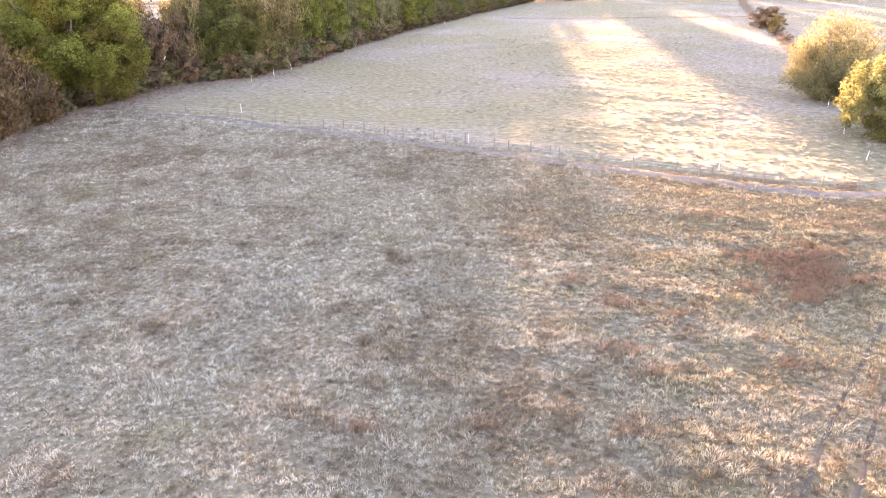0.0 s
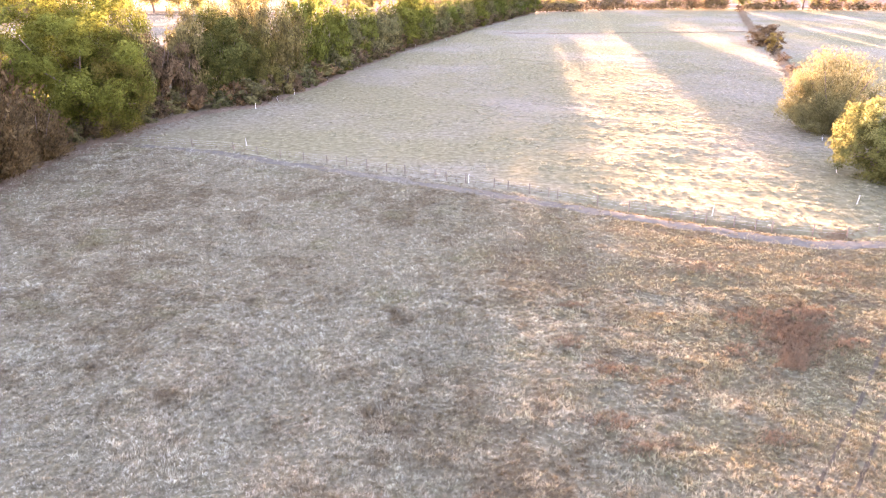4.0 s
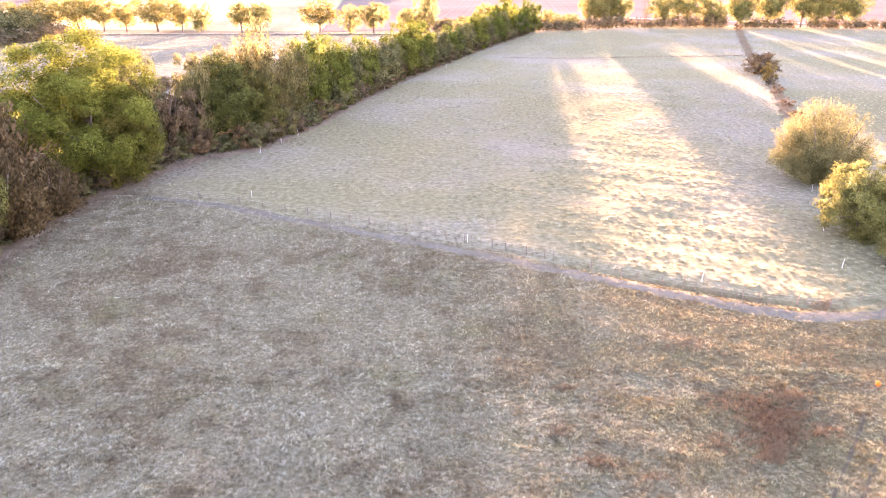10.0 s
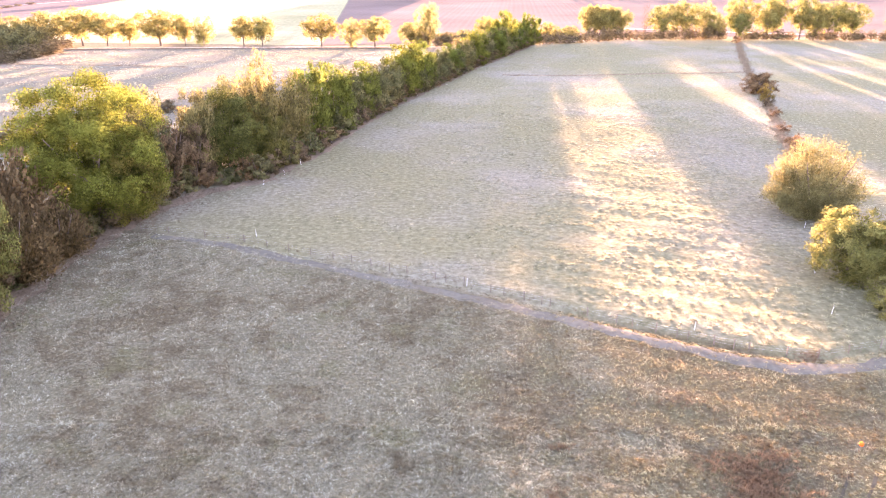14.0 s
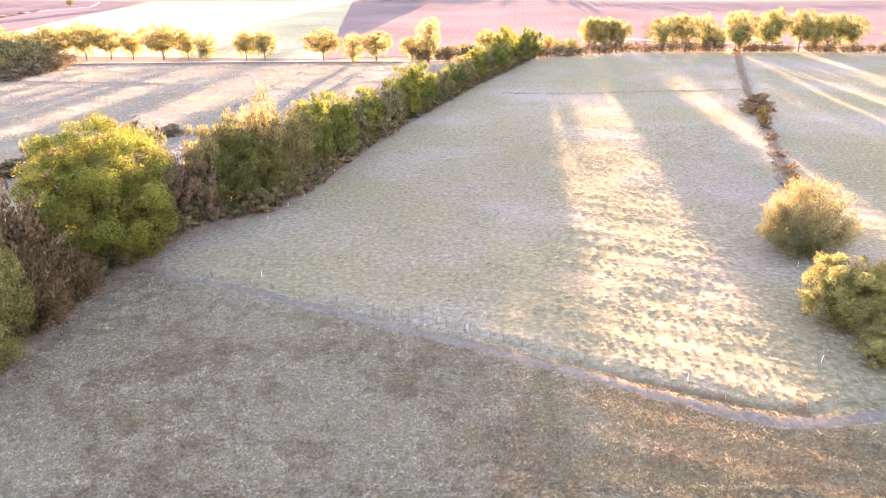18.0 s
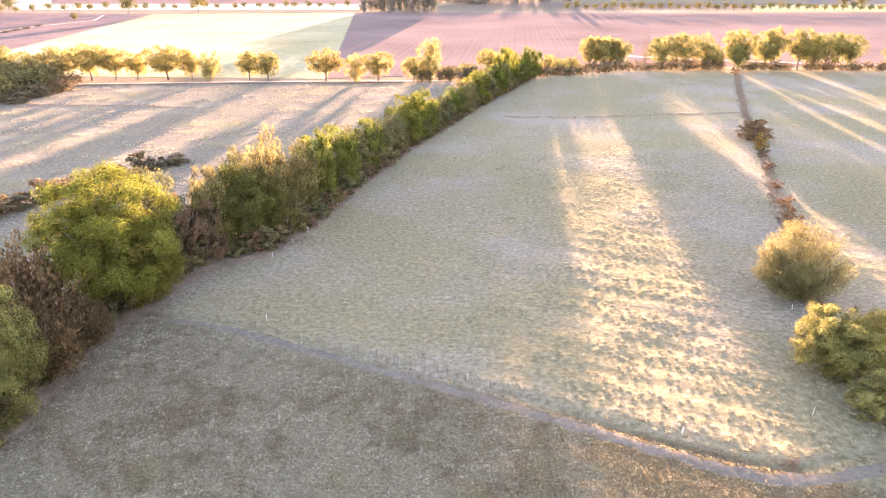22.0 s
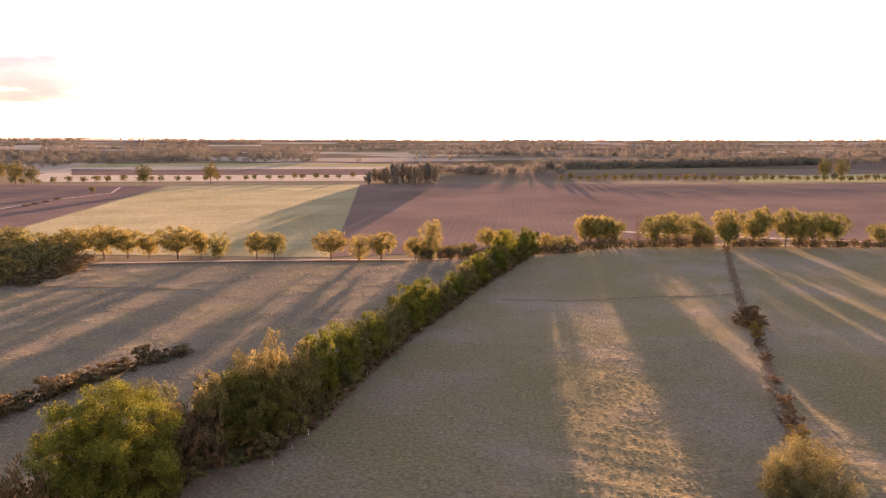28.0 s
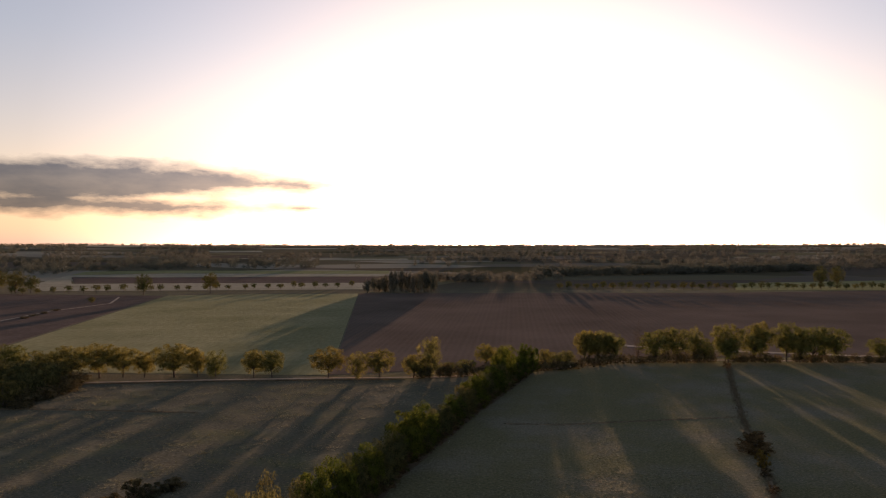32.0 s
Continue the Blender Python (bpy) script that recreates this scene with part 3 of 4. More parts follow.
# ---- grass ----
def lumps_at(x, y, cell, seed):
    """Smooth uneven heaps, about 0 to 1, of the given size."""
    grid = np.random.default_rng(seed).uniform(0, 1, (64, 64))
    u, v = x / cell, y / cell
    i, j = np.floor(u).astype(int), np.floor(v).astype(int)
    fu, fv = u - i, v - j
    fu, fv = fu * fu * (3 - 2 * fu), fv * fv * (3 - 2 * fv)
    at = lambda a, b: grid[(i + a) % 64, (j + b) % 64]
    return (at(0, 0) * (1 - fu) + at(1, 0) * fu) * (1 - fv) + (at(0, 1) * (1 - fu) + at(1, 1) * fu) * fv


def tufts(name, xy, mat, label, tall, wide, blades, blade_w, category="grass", heap=0.0):
    """Tussocks of leaning blades, all in one mesh; heap: how far they stand in uneven heaps."""
    n = len(xy)
    s = rng.uniform(0.55, 1.35, n)
    if heap:
        s = rng.uniform(0.75, 1.2, n) * (1 - heap + heap * 2.1 * (0.65 * lumps_at(xy[:, 0], xy[:, 1], 0.62, 3) + 0.35 * lumps_at(xy[:, 0], xy[:, 1], 3.7, 4)))
    k = n * blades
    who = np.repeat(np.arange(n), blades)
    ang = rng.uniform(0, 2 * math.pi, k)
    out = np.sqrt(rng.uniform(0, 1, k)) * wide * s[who]
    bx, by = xy[who, 0] + 0.6 * out * np.cos(ang), xy[who, 1] + 0.6 * out * np.sin(ang)
    bz = height(bx, by) - 0.03
    # the blades of a tussock fall over to one side together
    fall = rng.uniform(-0.5, 0.8, n)[who]
    tip = np.stack([bx + 0.9 * out * np.cos(ang) + rng.normal(0, 0.22 * wide, k) + 0.55 * wide * fall, by + 0.9 * out * np.sin(ang) + rng.normal(0, 0.22 * wide, k) - 0.2 * wide * fall,
                    bz + tall * s[who] * rng.uniform(0.5, 1.15, k) * (1 - 0.35 * out / (wide * 1.35))], -1)
    turn = rng.uniform(0, math.pi, k)
    hw = blade_w * rng.uniform(0.6, 1.3, k) / 2
    dx, dy = hw * np.cos(turn), hw * np.sin(turn)
    a = np.stack([bx - dx, by - dy, bz], -1)
    b = np.stack([bx + dx, by + dy, bz], -1)
    v = np.stack([a, b, tip], 1).reshape(-1, 3)
    f = np.arange(3 * k).reshape(-1, 3)
    me = fast_mesh(name, v, f, mat)
    me.attributes.new("tip", "FLOAT", "POINT").data.foreach_set("value", np.tile(np.array([0, 0, 1], np.float32), k))
    me.attributes.new("tuft", "FLOAT", "POINT").data.foreach_set("value", np.repeat(rng.uniform(0, 1, n), 3 * blades).astype(np.float32))
    return tagged(new(name, me), label, category, kind="stuff")


def side_of_fence(x, y):
    fx = np.interp(x, [p[0] for p in FENCE], [p[1] for p in FENCE])
    return y - fx


def hedge_x(y):
    return np.interp(y, [p[1] for p in HEDGE], [p[0] for p in HEDGE])


def ditch_x(y):
    return np.interp(y, [p[1] for p in DITCH_E], [p[0] for p in DITCH_E])


def scatter(n, x0, x1, y0, y1, keep):
    x, y = rng.uniform(x0, x1, n), rng.uniform(y0, y1, n)
    m = keep(x, y)
    return np.stack([x[m], y[m]], -1)


def lattice(x0, x1, y0, y1, step, keep):
    """Tussocks set about evenly, each a little off its place."""
    gx, gy = np.meshgrid(np.arange(x0, x1, step), np.arange(y0, y1, step))
    x, y = gx.ravel() + rng.uniform(-0.42, 0.42, gx.size) * step, gy.ravel() + rng.uniform(-0.42, 0.42, gx.size) * step
    m = keep(x, y)
    return np.stack([x[m], y[m]], -1)


def patchy(x, y, s):
    return 0.5 + 0.25 * (np.sin(x * s + 2 * np.sin(y * s * 0.7)) + np.sin(y * s * 1.3 + 1.7 * np.sin(x * s * 0.6 + 1)))


def make_grass():
    off_track = lambda x, y: (near_line(x, y, TRACKLINE) > 1.0) | (rng.uniform(0, 1, len(x)) < 0.4)
    off_rut = lambda x, y: (np.minimum(near_line(x, y, RUTS[0]), near_line(x, y, RUTS[1])) > 0.26) | (rng.uniform(0, 1, len(x)) < 0.4)
    near = lattice(-62, 66, 21, 58, 0.4, lambda x, y: (np.abs(x) < 0.66 * y + 8) & (side_of_fence(x, y) < -0.5) & off_track(x, y) & off_rut(x, y) & (x > hedge_x(y) + 1))
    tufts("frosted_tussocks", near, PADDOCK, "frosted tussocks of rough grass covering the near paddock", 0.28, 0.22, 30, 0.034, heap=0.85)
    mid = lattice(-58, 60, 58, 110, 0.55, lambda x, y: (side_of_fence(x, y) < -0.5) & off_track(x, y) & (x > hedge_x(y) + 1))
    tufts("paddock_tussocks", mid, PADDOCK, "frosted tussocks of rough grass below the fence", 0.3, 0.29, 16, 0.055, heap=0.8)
    heaps = [(26.0, 46.6, 0.8, 80), (27.0, 48.4, 1.1, 110), (26.6, 50.2, 1.2, 90), (28.0, 52.4, 1.3, 90), (29.0, 50.8, 0.6, 70), (24.4, 52.6, 0.9, 40), (30.5, 53.5, 0.9, 60), (31.0, 48.5, 0.8, 30), (22.5, 47.0, 0.8, 30), (25.2, 45.4, 0.5, 60)]
    rush = np.concatenate([np.stack([x + rng.normal(0, s, n), y + rng.normal(0, s * 0.8, n)], -1) for x, y, s, n in heaps])
    tufts("dead_rushes", rush, RUSH, "rusty brown clump of dead rushes in the paddock", 0.55, 0.26, 13, 0.055, "rushes")
    small = [(42.3, 71.6, 1.0, 90), (-4.1, 30.8, 0.6, 60), (1.9, 31.0, 0.7, 60), (9.8, 30.6, 0.8, 50), (11.1, 54.9, 0.6, 50), (9.6, 48.3, 0.6, 50), (12.0, 44.5, 0.9, 80), (10.6, 38.4, 0.9, 80), (12.2, 36.0, 0.8, 60), (15.4, 42.9, 0.6, 40), (20.5, 37, 0.8, 50), (33, 41, 1.2, 60), (36, 60, 1.6, 60), (24, 62, 1.8, 60)]
    xy = np.concatenate([np.stack([x + rng.normal(0, s, n), y + rng.normal(0, s * 0.6, n)], -1) for x, y, s, n in small])
    tufts("rusty_tussocks", xy, RUSH, "scattered rust-coloured tussocks of dead grass", 0.45, 0.25, 14, 0.03, "grass")
    edge = scatter(6000, -50, 62, 68, 112, lambda x, y: np.abs(side_of_fence(x, y) - 0.6) < 0.8)
    tufts("fence_grass", edge, LITTER, "long dead grass left standing along the fence", 0.42, 0.22, 8, 0.04)
    inside = lambda x, y: (side_of_fence(x, y) > 1.2) & (x > hedge_x(y) + 3) & (x < ditch_x(y) - 1.5)
    lumps = lattice(-56, 90, 68, 230, 1.55, lambda x, y: inside(x, y) & (rng.uniform(0, 1, len(x)) < np.clip(1.3 * patchy(x, y, 0.31) - 0.45 + 0.016 * x + 0.004 * (130 - y), 0.06, 1)))
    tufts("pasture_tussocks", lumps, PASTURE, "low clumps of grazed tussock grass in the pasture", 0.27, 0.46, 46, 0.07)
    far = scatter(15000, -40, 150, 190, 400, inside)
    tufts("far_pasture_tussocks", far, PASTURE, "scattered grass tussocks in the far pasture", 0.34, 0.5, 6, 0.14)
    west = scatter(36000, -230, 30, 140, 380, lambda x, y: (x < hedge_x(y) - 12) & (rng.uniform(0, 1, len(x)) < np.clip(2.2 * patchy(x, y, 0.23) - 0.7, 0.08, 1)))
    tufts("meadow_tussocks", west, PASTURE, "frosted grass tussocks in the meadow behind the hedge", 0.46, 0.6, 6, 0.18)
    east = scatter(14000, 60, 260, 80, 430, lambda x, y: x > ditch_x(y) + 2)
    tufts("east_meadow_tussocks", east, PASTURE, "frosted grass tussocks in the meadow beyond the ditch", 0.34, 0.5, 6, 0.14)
    weeds = []
    for (ax, ay), (bx, by) in zip(DITCH_E[:-1], DITCH_E[1:]):
        m = int(math.hypot(bx - ax, by - ay) * 9)
        k = rng.uniform(0, 1, m)
        weeds.append(np.stack([ax + (bx - ax) * k + rng.normal(0, 1.0, m), ay + (by - ay) * k + rng.normal(0, 0.6, m)], -1))
    tufts("ditch_weeds", np.concatenate(weeds), DITCH, "dead russet weeds and reeds filling the ditch", 0.95, 0.4, 10, 0.08, "weeds")
    for name, line, per, tall, label in (("ditch_rushes", DITCH_W, 7, 0.6, "dark dead rushes along the meadow ditch"), ("cross_rushes", CROSS, 7, 0.4, "dead grass standing along the pasture ditch"),
                                         ("bank_weeds", [(-205, 366), (-190, 370), (-120, 378), (-70, 381.5), (-22, 383)], 9, 0.8, "dark weedy bank below the roadside trees")):
        rows = []
        for (ax, ay), (bx, by) in zip(line[:-1], line[1:]):
            m = int(math.hypot(bx - ax, by - ay) * per)
            k = rng.uniform(0, 1, m)
            rows.append(np.stack([ax + (bx - ax) * k + rng.normal(0, 0.6, m), ay + (by - ay) * k + rng.normal(0, 0.6, m)], -1))
        tufts(name, np.concatenate(rows), DITCH, label, tall, 0.45, 8, 0.14, "weeds")
    ver = scatter(16000, -66, -28, 30, 150, lambda x, y: (x > hedge_x(y) - 3) & (x < hedge_x(y) + 5 + 2 * rng.normal(size=len(x))))
    tufts("verge_grass", ver, LITTER, "brown dead grass and stalks along the hedge foot", 0.5, 0.28, 8, 0.045)


make_grass()


# ---- trees ----
def leaves(centres, radii, hearts, count, size, flat, mat, name, droop=0.0, inner=0.45):
    """Leaf sprays on lumpy clumps, as separate small blades that mostly face out of the lobe (its heart) they grow on."""
    w = radii ** 2 / np.sum(radii ** 2)
    who = rng.choice(len(centres), count, p=w)
    d = rng.normal(size=(count, 3))
    d /= np.linalg.norm(d, axis=1, keepdims=True)
    r = radii[who] * (inner + (1.08 - inner) * rng.uniform(0, 1, count) ** 0.6)
    c = centres[who] + d * r[:, None] * (1, 1, flat)
    face = c - hearts[who]
    face /= np.linalg.norm(face, axis=1, keepdims=True) + 1e-9
    c[:, 2] -= max(droop, 0) * rng.uniform(0, 1, count) ** 2
    u = np.cross(face, rng.normal(size=(count, 3)))
    u /= np.linalg.norm(u, axis=1, keepdims=True) + 1e-9
    u += 0.45 * rng.normal(size=(count, 3))
    u[:, 2] -= droop * 0.4
    u /= np.linalg.norm(u, axis=1, keepdims=True)
    v = np.cross(u, face + 0.45 * rng.normal(size=(count, 3)))
    v /= np.linalg.norm(v, axis=1, keepdims=True) + 1e-9
    s = size * rng.uniform(0.55, 1.35, count)[:, None]
    q = np.stack([c - u * s * 0.6, c + v * s * 0.34, c + u * s * 0.6, c - v * s * 0.34], 1).reshape(-1, 3)
    return fast_mesh(name, q, np.arange(4 * count).reshape(-1, 4), mat)


def twiggy(count, size, mat, name):
    """A feathery crown: many plumes of thin twigs with small leaves, fanning out from the base."""
    n = 150
    lift = rng.uniform(0.02, 1.0, n) ** 0.75
    a = rng.uniform(0, 2 * math.pi, n)
    reach = rng.uniform(0.72, 1.06, n)
    tips = np.stack([5.0 * reach * np.cos(a) * np.sqrt(1 - lift ** 2.6), 5.0 * reach * np.sin(a) * np.sqrt(1 - lift ** 2.6), 1.2 + 8.8 * reach * lift], -1)
    base = tips * np.array([0.12, 0.12, 0.0]) + np.array([0, 0, -0.3])
    who = rng.integers(0, n, count)
    k = rng.uniform(0, 1, count) ** 0.6
    axis = tips[who] - base[who]
    c = base[who] + axis * k[:, None] + rng.normal(size=(count, 3)) * (0.12 + 0.62 * k * (1.25 - k))[:, None] * (1, 1, 0.8)
    c[:, 2] = np.maximum(c[:, 2], 0.1)
    u = axis / np.linalg.norm(axis, axis=1, keepdims=True) + 0.45 * rng.normal(size=(count, 3)) + (0, 0, 0.35)
    u /= np.linalg.norm(u, axis=1, keepdims=True)
    v = np.cross(u, rng.normal(size=(count, 3)))
    v /= np.linalg.norm(v, axis=1, keepdims=True) + 1e-9
    s = size * rng.uniform(0.5, 1.4, count)[:, None]
    q = np.stack([c - u * s * 0.8, c + v * s * 0.32, c + u * s * 0.8, c - v * s * 0.32], 1).reshape(-1, 3)
    return fast_mesh(name, q, np.arange(4 * count).reshape(-1, 4), mat)


# form: lowest point of the crown, lobes, size of a lobe, clumps on a lobe, flatness of a clump, droop, girth of the trunk, limbs
FORMS = {
    "big": (-0.8, 62, (1.05, 1.75), 12, 0.8, 0.25, 0.26, 12),
    "dome": (-0.4, 70, (1.05, 1.6), 12, 0.85, 0.15, 0.26, 12),
    "hedge": (-1.0, 36, (1.2, 2.0), 10, 0.85, 0.4, 0.3, 9),
    "tall": (-0.4, 28, (1.5, 2.3), 10, 0.9, 0.3, 0.2, 7),
    "field": (1.5, 60, (1.1, 1.7), 9, 0.9, 0.15, 0.24, 14),
    "street": (2.2, 16, (1.7, 2.4), 5, 0.9, 0.1, 0.2, 4),
    "shrub": (-1.5, 13, (1.4, 2.2), 8, 0.8, 0.7, 0.16, 0),
}


def lobed_crown(local, form):
    """Clumps of leaves on the outer and upper sides of a crown's lobes; the lobes' own centres as well."""
    base, n, (lo, hi), m, flat, droop, girth, limbs = FORMS[form]
    cz, rz = (base + 10) / 2, (10 - base) / 2
    z = 1 - 2 * (np.arange(n) + 0.5) / n
    w = np.arange(n) * 2.39996 + local.uniform(0, 6.28)
    d = np.stack([np.sqrt(1 - z * z) * np.cos(w), np.sqrt(1 - z * z) * np.sin(w), z], -1) + local.normal(0, 0.14, (n, 3))
    d /= np.linalg.norm(d, axis=1, keepdims=True)
    r = local.uniform(lo, hi, n)
    out = (np.array([[5.0, 5.0, rz]]) - 0.8 * r[:, None]) * np.where(np.arange(n) % 4 == 1, local.uniform(0.45, 0.8, n), local.uniform(0.9, 1.08, n))[:, None]
    if form in ("dome", "field"):
        out = (np.array([[5.0, 5.0, rz]]) - 0.8 * r[:, None]) * np.where(np.arange(n) % 4 == 1, local.uniform(0.5, 0.8, n), local.uniform(0.96, 1.05, n))[:, None]
    lobe = d * out
    if form in ("tall", "field"):
        # full-bodied crowns, wide from low down
        lobe[:, :2] *= 1 + np.clip(d[:, 2:] * 0.3, -0.05, 0.1)
    lobe[:, 2] += cz
    e = local.normal(size=(n, m, 3)) + 0.8 * d[:, None, :] + np.array([0, 0, 0.7])
    e /= np.linalg.norm(e, axis=2, keepdims=True)
    c = lobe[:, None, :] + e * (r[:, None, None] * local.uniform(0.6, 0.95, (n, m, 1))) * (1, 1, 0.85)
    rad = (r[:, None] * local.uniform(0.28, 0.52, (n, m))).ravel()
    c = c.reshape(-1, 3)
    # some clumps deeper inside, so that the crown is not hollow
    deep = np.arange(len(c)) % 4 == 0
    c[deep] = (c[deep] - (0, 0, cz)) * local.uniform(0.35, 0.8, (int(deep.sum()), 1)) + (0, 0, cz)
    c[:, 2] = np.maximum(c[:, 2], 0.2 + 0.4 * rad)
    return lobe, c, rad, np.repeat(lobe - 0.35 * d * r[:, None], m, axis=0)


def build_tree(name, form, mat, count, size, seed):
    """A tree ten metres tall and ten metres across, as an Empty with trunk, limbs and crown."""
    local = np.random.default_rng(seed)
    root = new(name)
    if form in ("shrub", "fuzzy"):
        for a in range(6):
            w = 2 * math.pi * a / 6 + local.uniform(-0.3, 0.3)
            pts = [(0.25 * math.cos(w), 0.25 * math.sin(w), -0.4), (0.9 * math.cos(w), 0.9 * math.sin(w), 2.2), (2.2 * math.cos(w), 2.2 * math.sin(w), 5.6), (2.9 * math.cos(w), 2.9 * math.sin(w), 7.6)]
            part("stem", tube_mesh("stem", pts, (0.16, 0.12, 0.07, 0.03), BARK, 6), root)
    if form == "fuzzy":
        part("crown", twiggy(count, size, mat, "crown"), root)
        return root
    base, n, span, m, flat, droop, girth, limbs = FORMS[form]
    lobe, c, rad, heart = lobed_crown(local, form)
    if limbs:
        th = max(base, 0.6) + 1.2
        lean = local.normal(0, 0.15, 2)
        trunk = part("trunk", tube_mesh("trunk", [(0, 0, -0.5), (0, 0, 0.3), (lean[0] * 0.5, lean[1] * 0.5, th * 0.6), (lean[0], lean[1], th), (lean[0] * 1.6, lean[1] * 1.6, th + 2.6), (lean[0] * 2, lean[1] * 2, 7.2)], (girth * 1.5, girth * 1.1, girth * 0.9, girth * 0.8, girth * 0.5, girth * 0.12), BARK, 8), root)
        for i in local.permutation(np.flatnonzero(lobe[:, 2] > 3.0))[:limbs]:
            e = lobe[i] * (0.84, 0.84, 0.9)
            s = np.array([lean[0], lean[1], th * local.uniform(0.7, 1.3)])
            k = s * 0.5 + e * 0.5 + (0, 0, 0.25)
            part("limb", tube_mesh("limb", [s, s * 0.75 + k * 0.25 + (0, 0, 0.05), k, e], (girth * 0.5, girth * 0.4, girth * 0.25, 0.03), BARK, 6), trunk)
    part("crown", leaves(c, rad, heart, count, size, flat, mat, "crown", droop), root)
    return root


PROTO = {}


def tree(name, kind, x, y, tall, across, label, category="tree", group="", turn=None):
    """One tree or bush of the given height and crown radius; alike ones share their meshes."""
    form, mat, count, size, n, usual = KINDS[kind]
    have = PROTO.setdefault(kind, [])
    sx, sz = across / 5.0, tall / 10.0
    turn = rng.uniform(0, 360) if turn is None else turn
    m = pose(x, y, h0(x, y) - 0.05, 0, 0, turn) @ Matrix.Diagonal((sx, sx, sz, 1))
    if len(have) < n:
        ob = build_tree(name, form, mat, count, size / usual, len(PROTO) * 17 + len(have))
        ob.matrix_basis = m
        have.append((ob, sx, sz))
    else:
        src, px, pz = have[int(rng.integers(len(have)))]
        ob = copy_thing(src, m @ Matrix.Diagonal((1 / px, 1 / px, 1 / pz, 1)))
        ob.name = name
    if group:
        tagged(ob, group=group)
    return tagged(ob, label, category)


# form, leaves, how many, their size in metres, how many shapes, usual height in tens of metres
KINDS = {
    "near_oak": ("dome", OAK, 120000, 0.28, 1, 2.5), "near_maple": ("big", HAZEL, 46000, 0.28, 1, 2.0), "near_green": ("big", GREEN, 46000, 0.26, 2, 1.7),
    "hedge_green": ("hedge", GREEN, 30000, 0.33, 2, 1.6), "hedge_olive": ("tall", OLIVE, 10000, 0.38, 3, 1.4), "hedge_oak": ("hedge", OAK, 10000, 0.44, 3, 1.4), "hedge_fill": ("hedge", OLIVE, 3400, 0.46, 3, 1.0),
    "near_russet": ("shrub", RUSSET, 9000, 0.3, 2, 0.9), "near_shrub": ("shrub", RUSSET, 2500, 0.37, 2, 0.6), "near_hazel": ("shrub", OLIVE, 2600, 0.37, 2, 0.6), "near_twig": ("fuzzy", TWIG, 14000, 0.4, 2, 1.4),
    "bush_olive": ("fuzzy", WILLOW, 66000, 0.19, 1, 1.5), "bush_green": ("hedge", HAZEL, 32000, 0.21, 2, 1.0),
    "shrub": ("shrub", RUSSET, 1500, 0.34, 2, 0.6), "shrub_gold": ("shrub", GOLD, 2600, 0.26, 1, 0.5), "shrub_olive": ("shrub", OLIVE, 1300, 0.43, 2, 0.6),
    "far_oak": ("field", ROADLEAF, 8500, 0.5, 3, 1.6), "wind_oak": ("field", HAZEL, 8500, 0.55, 4, 1.9), "lone": ("field", FARLEAF, 2600, 1.2, 3, 2.7), "far_tall": ("tall", ROADLEAF, 8000, 0.44, 3, 1.5), "wind_tall": ("field", ROADLEAF, 9000, 0.5, 2, 1.8), "far_gold": ("field", GOLD, 5000, 0.6, 1, 1.6),
    "far_shrub": ("hedge", BRACKEN, 1100, 0.48, 3, 0.7), "thicket": ("hedge", OLIVE, 2600, 0.64, 3, 1.4), "young": ("street", FARLEAF, 800, 0.9, 3, 1.2), "bare": ("fuzzy", TWIG, 1500, 0.45, 1, 2.5), "meadow_shrub": ("shrub", BRACKEN, 3000, 0.33, 3, 0.6), "thorn": ("hedge", RUSSET, 11000, 0.26, 1, 0.9), "distant": ("tall", HAZEWOOD, 2600, 1.4, 3, 2.2),
}


